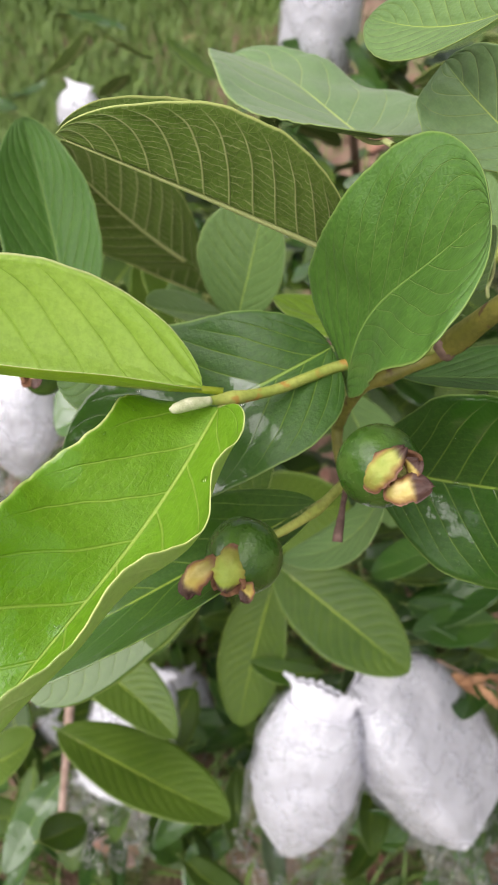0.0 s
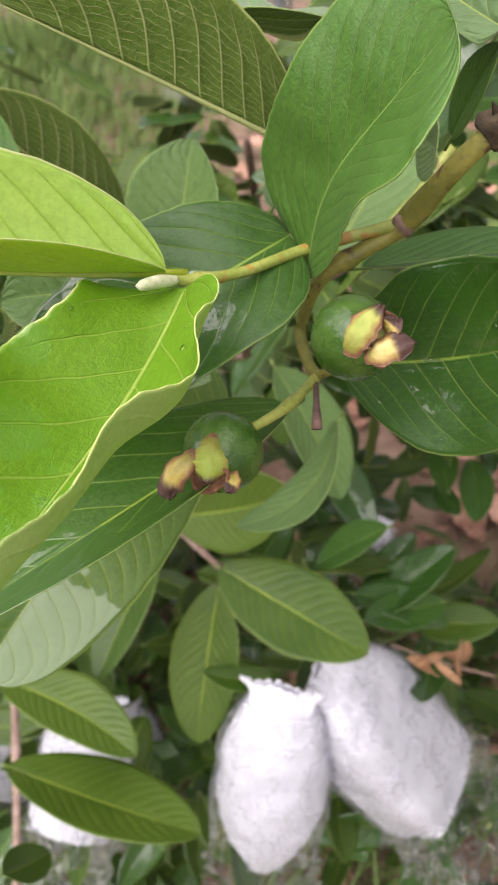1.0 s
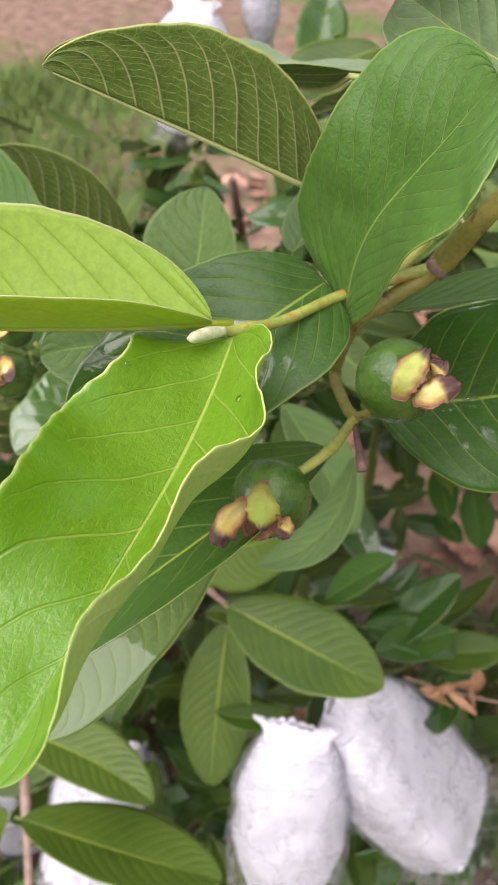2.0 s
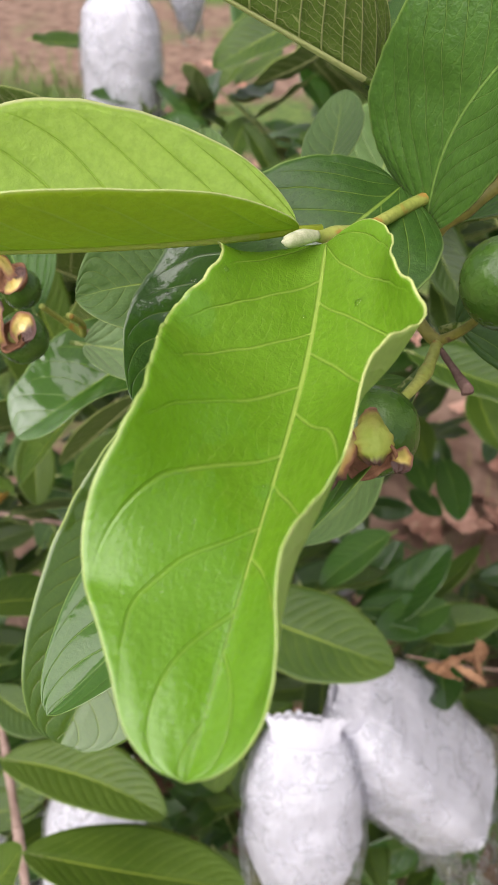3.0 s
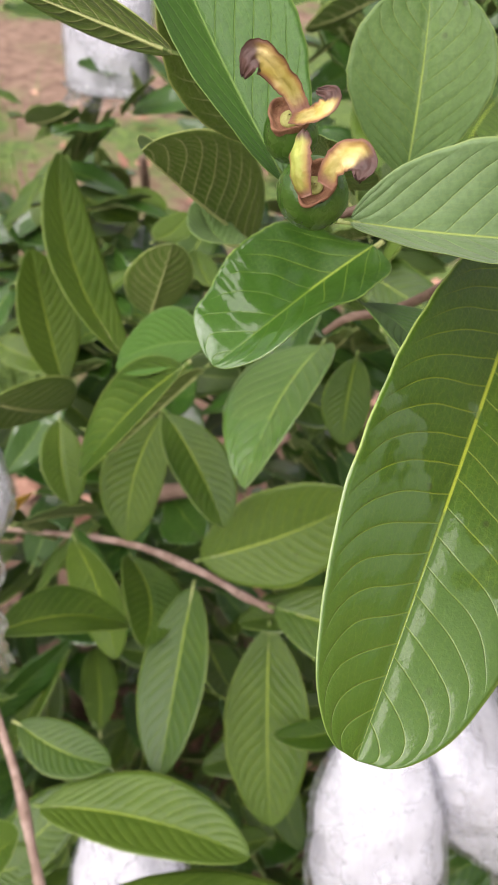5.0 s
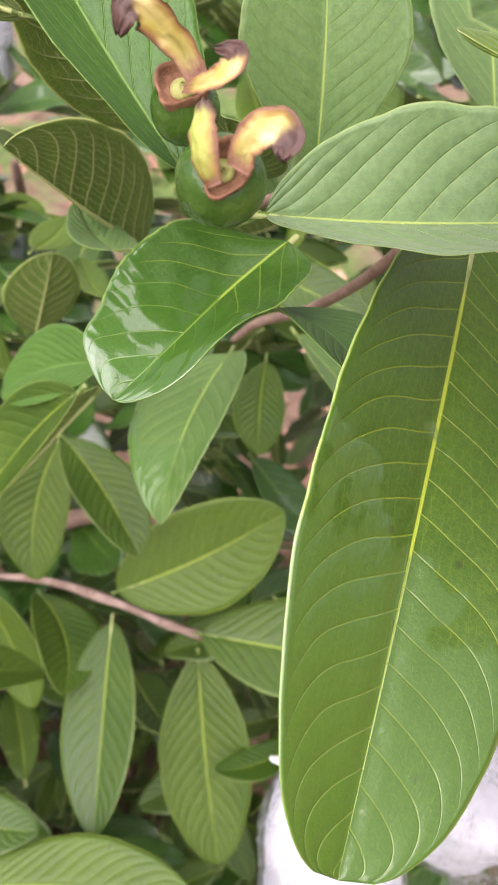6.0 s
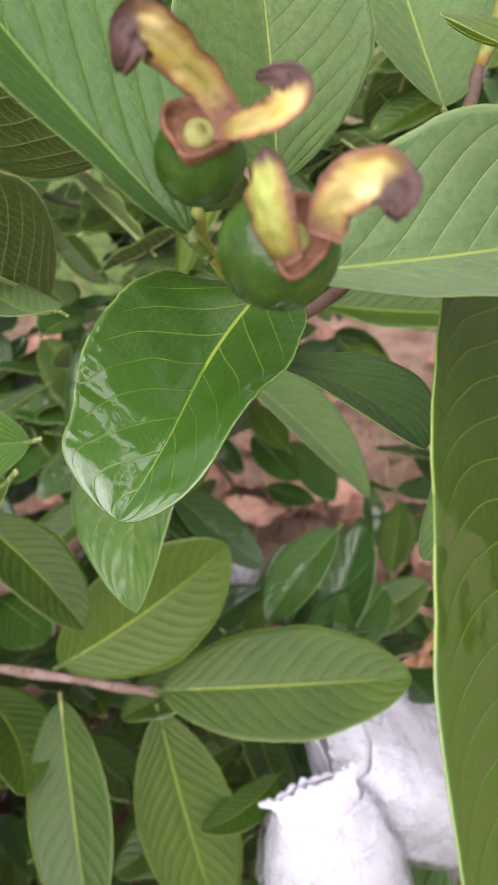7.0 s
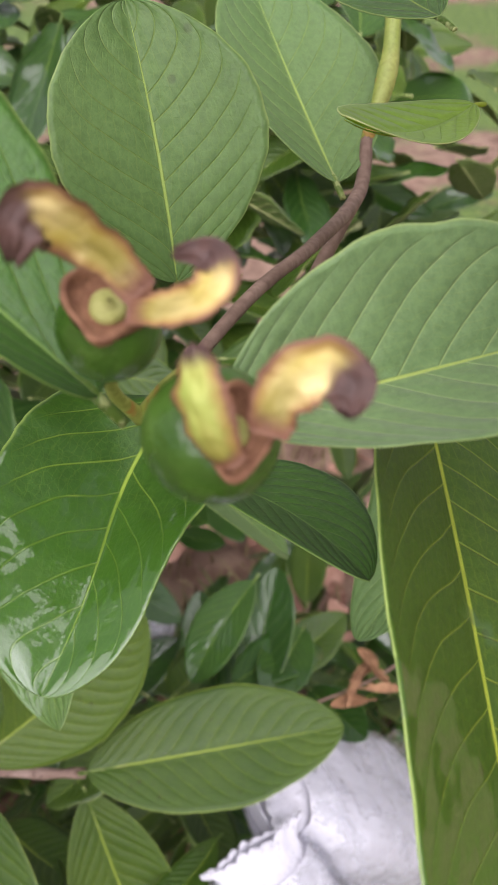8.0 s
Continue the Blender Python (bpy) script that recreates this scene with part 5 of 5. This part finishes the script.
for k in range(6):
    c = Vector((0.366 + 0.018 * math.sin(k * 2.1), 0.508 + 0.012 * math.cos(k * 1.7), 0.150 + 0.004 * k))
    dry_leaf(c, c + Vector((0.030 * math.cos(k * 1.1), 0.030 * math.sin(k * 1.1), -0.008)), 20 * k, 0.013, k)
tube("twig", [(0.320, 0.535, 0.150, 0.0012), (0.366, 0.510, 0.150, 0.0014), (0.415, 0.500, 0.135, 0.0015)], BARK, shrub, "thin orange-brown twig")
YELLOW = plain("yellowed_leaf", (0.42, 0.22, 0.03), (0.55, 0.34, 0.05), 60, 0.6, 0.3, 0.001)
me = leaf_mesh((-0.02, 0.71, 0.27), (-0.005, 0.695, 0.30), 20, 0.022, 10, 15, 0, 0, nu=12, nv=4)
me.materials.append(YELLOW)
me.materials.append(YELLOW)
part("yellow_leaf", me, None, shrub, "small yellowed leaf")


def water_material():
    n = Nodes("water")
    gloss, clear, fres, mix = n.put("BsdfGlossy", Roughness=0.03), n.put("BsdfTransparent"), n.put("Fresnel", IOR=1.33), n.put("MixShader")
    n.link(n.math("MULTIPLY", fres.outputs[0], 1.6, True), mix.inputs[0])
    n.link(clear.outputs[0], mix.inputs[1])
    n.link(gloss.outputs[0], mix.inputs[2])
    n.link(mix.outputs[0], n.out.inputs[0])
    return n.mat


WATER = water_material()


def water_drop(place, normal, radius):
    """A bead of water lying on a leaf."""
    rows = [(radius * math.cos(a), radius * 0.55 * math.sin(a)) for a in (k * math.pi / 16 for k in range(8))] + [(0.00002, radius * 0.55)]
    ob = new("water_drop", mesh_of("water_drop", *lathe(rows, turns=20)))
    ob.data.materials.append(WATER)
    ob.matrix_world = Matrix.Translation(place) @ Vector(normal).to_track_quat("Z", "Y").to_matrix().to_4x4()
    return tagged(ob, "clear round water drop on a dark green leaf", "water drop")

water_drop((0.1464, 0.3495, 0.6940), (-0.123, -0.500, 0.857), 0.0014)

# beads of rain on a few blades
for n, (ob, number) in enumerate([(DEW_G, 12), (DEW_E1, 9), (DEW_D, 6), (DEW_R, 4), (DEW_F, 7)]):
    rng = random.Random(400 + n)
    half = len(ob.data.vertices) // 3
    for _ in range(number):
        v = ob.data.vertices[rng.randrange(half // 4, half)]
        face = Vector(v.normal)
        water_drop(v.co, face if face.z > 0 else -face, rng.uniform(0.0005, 0.0011))
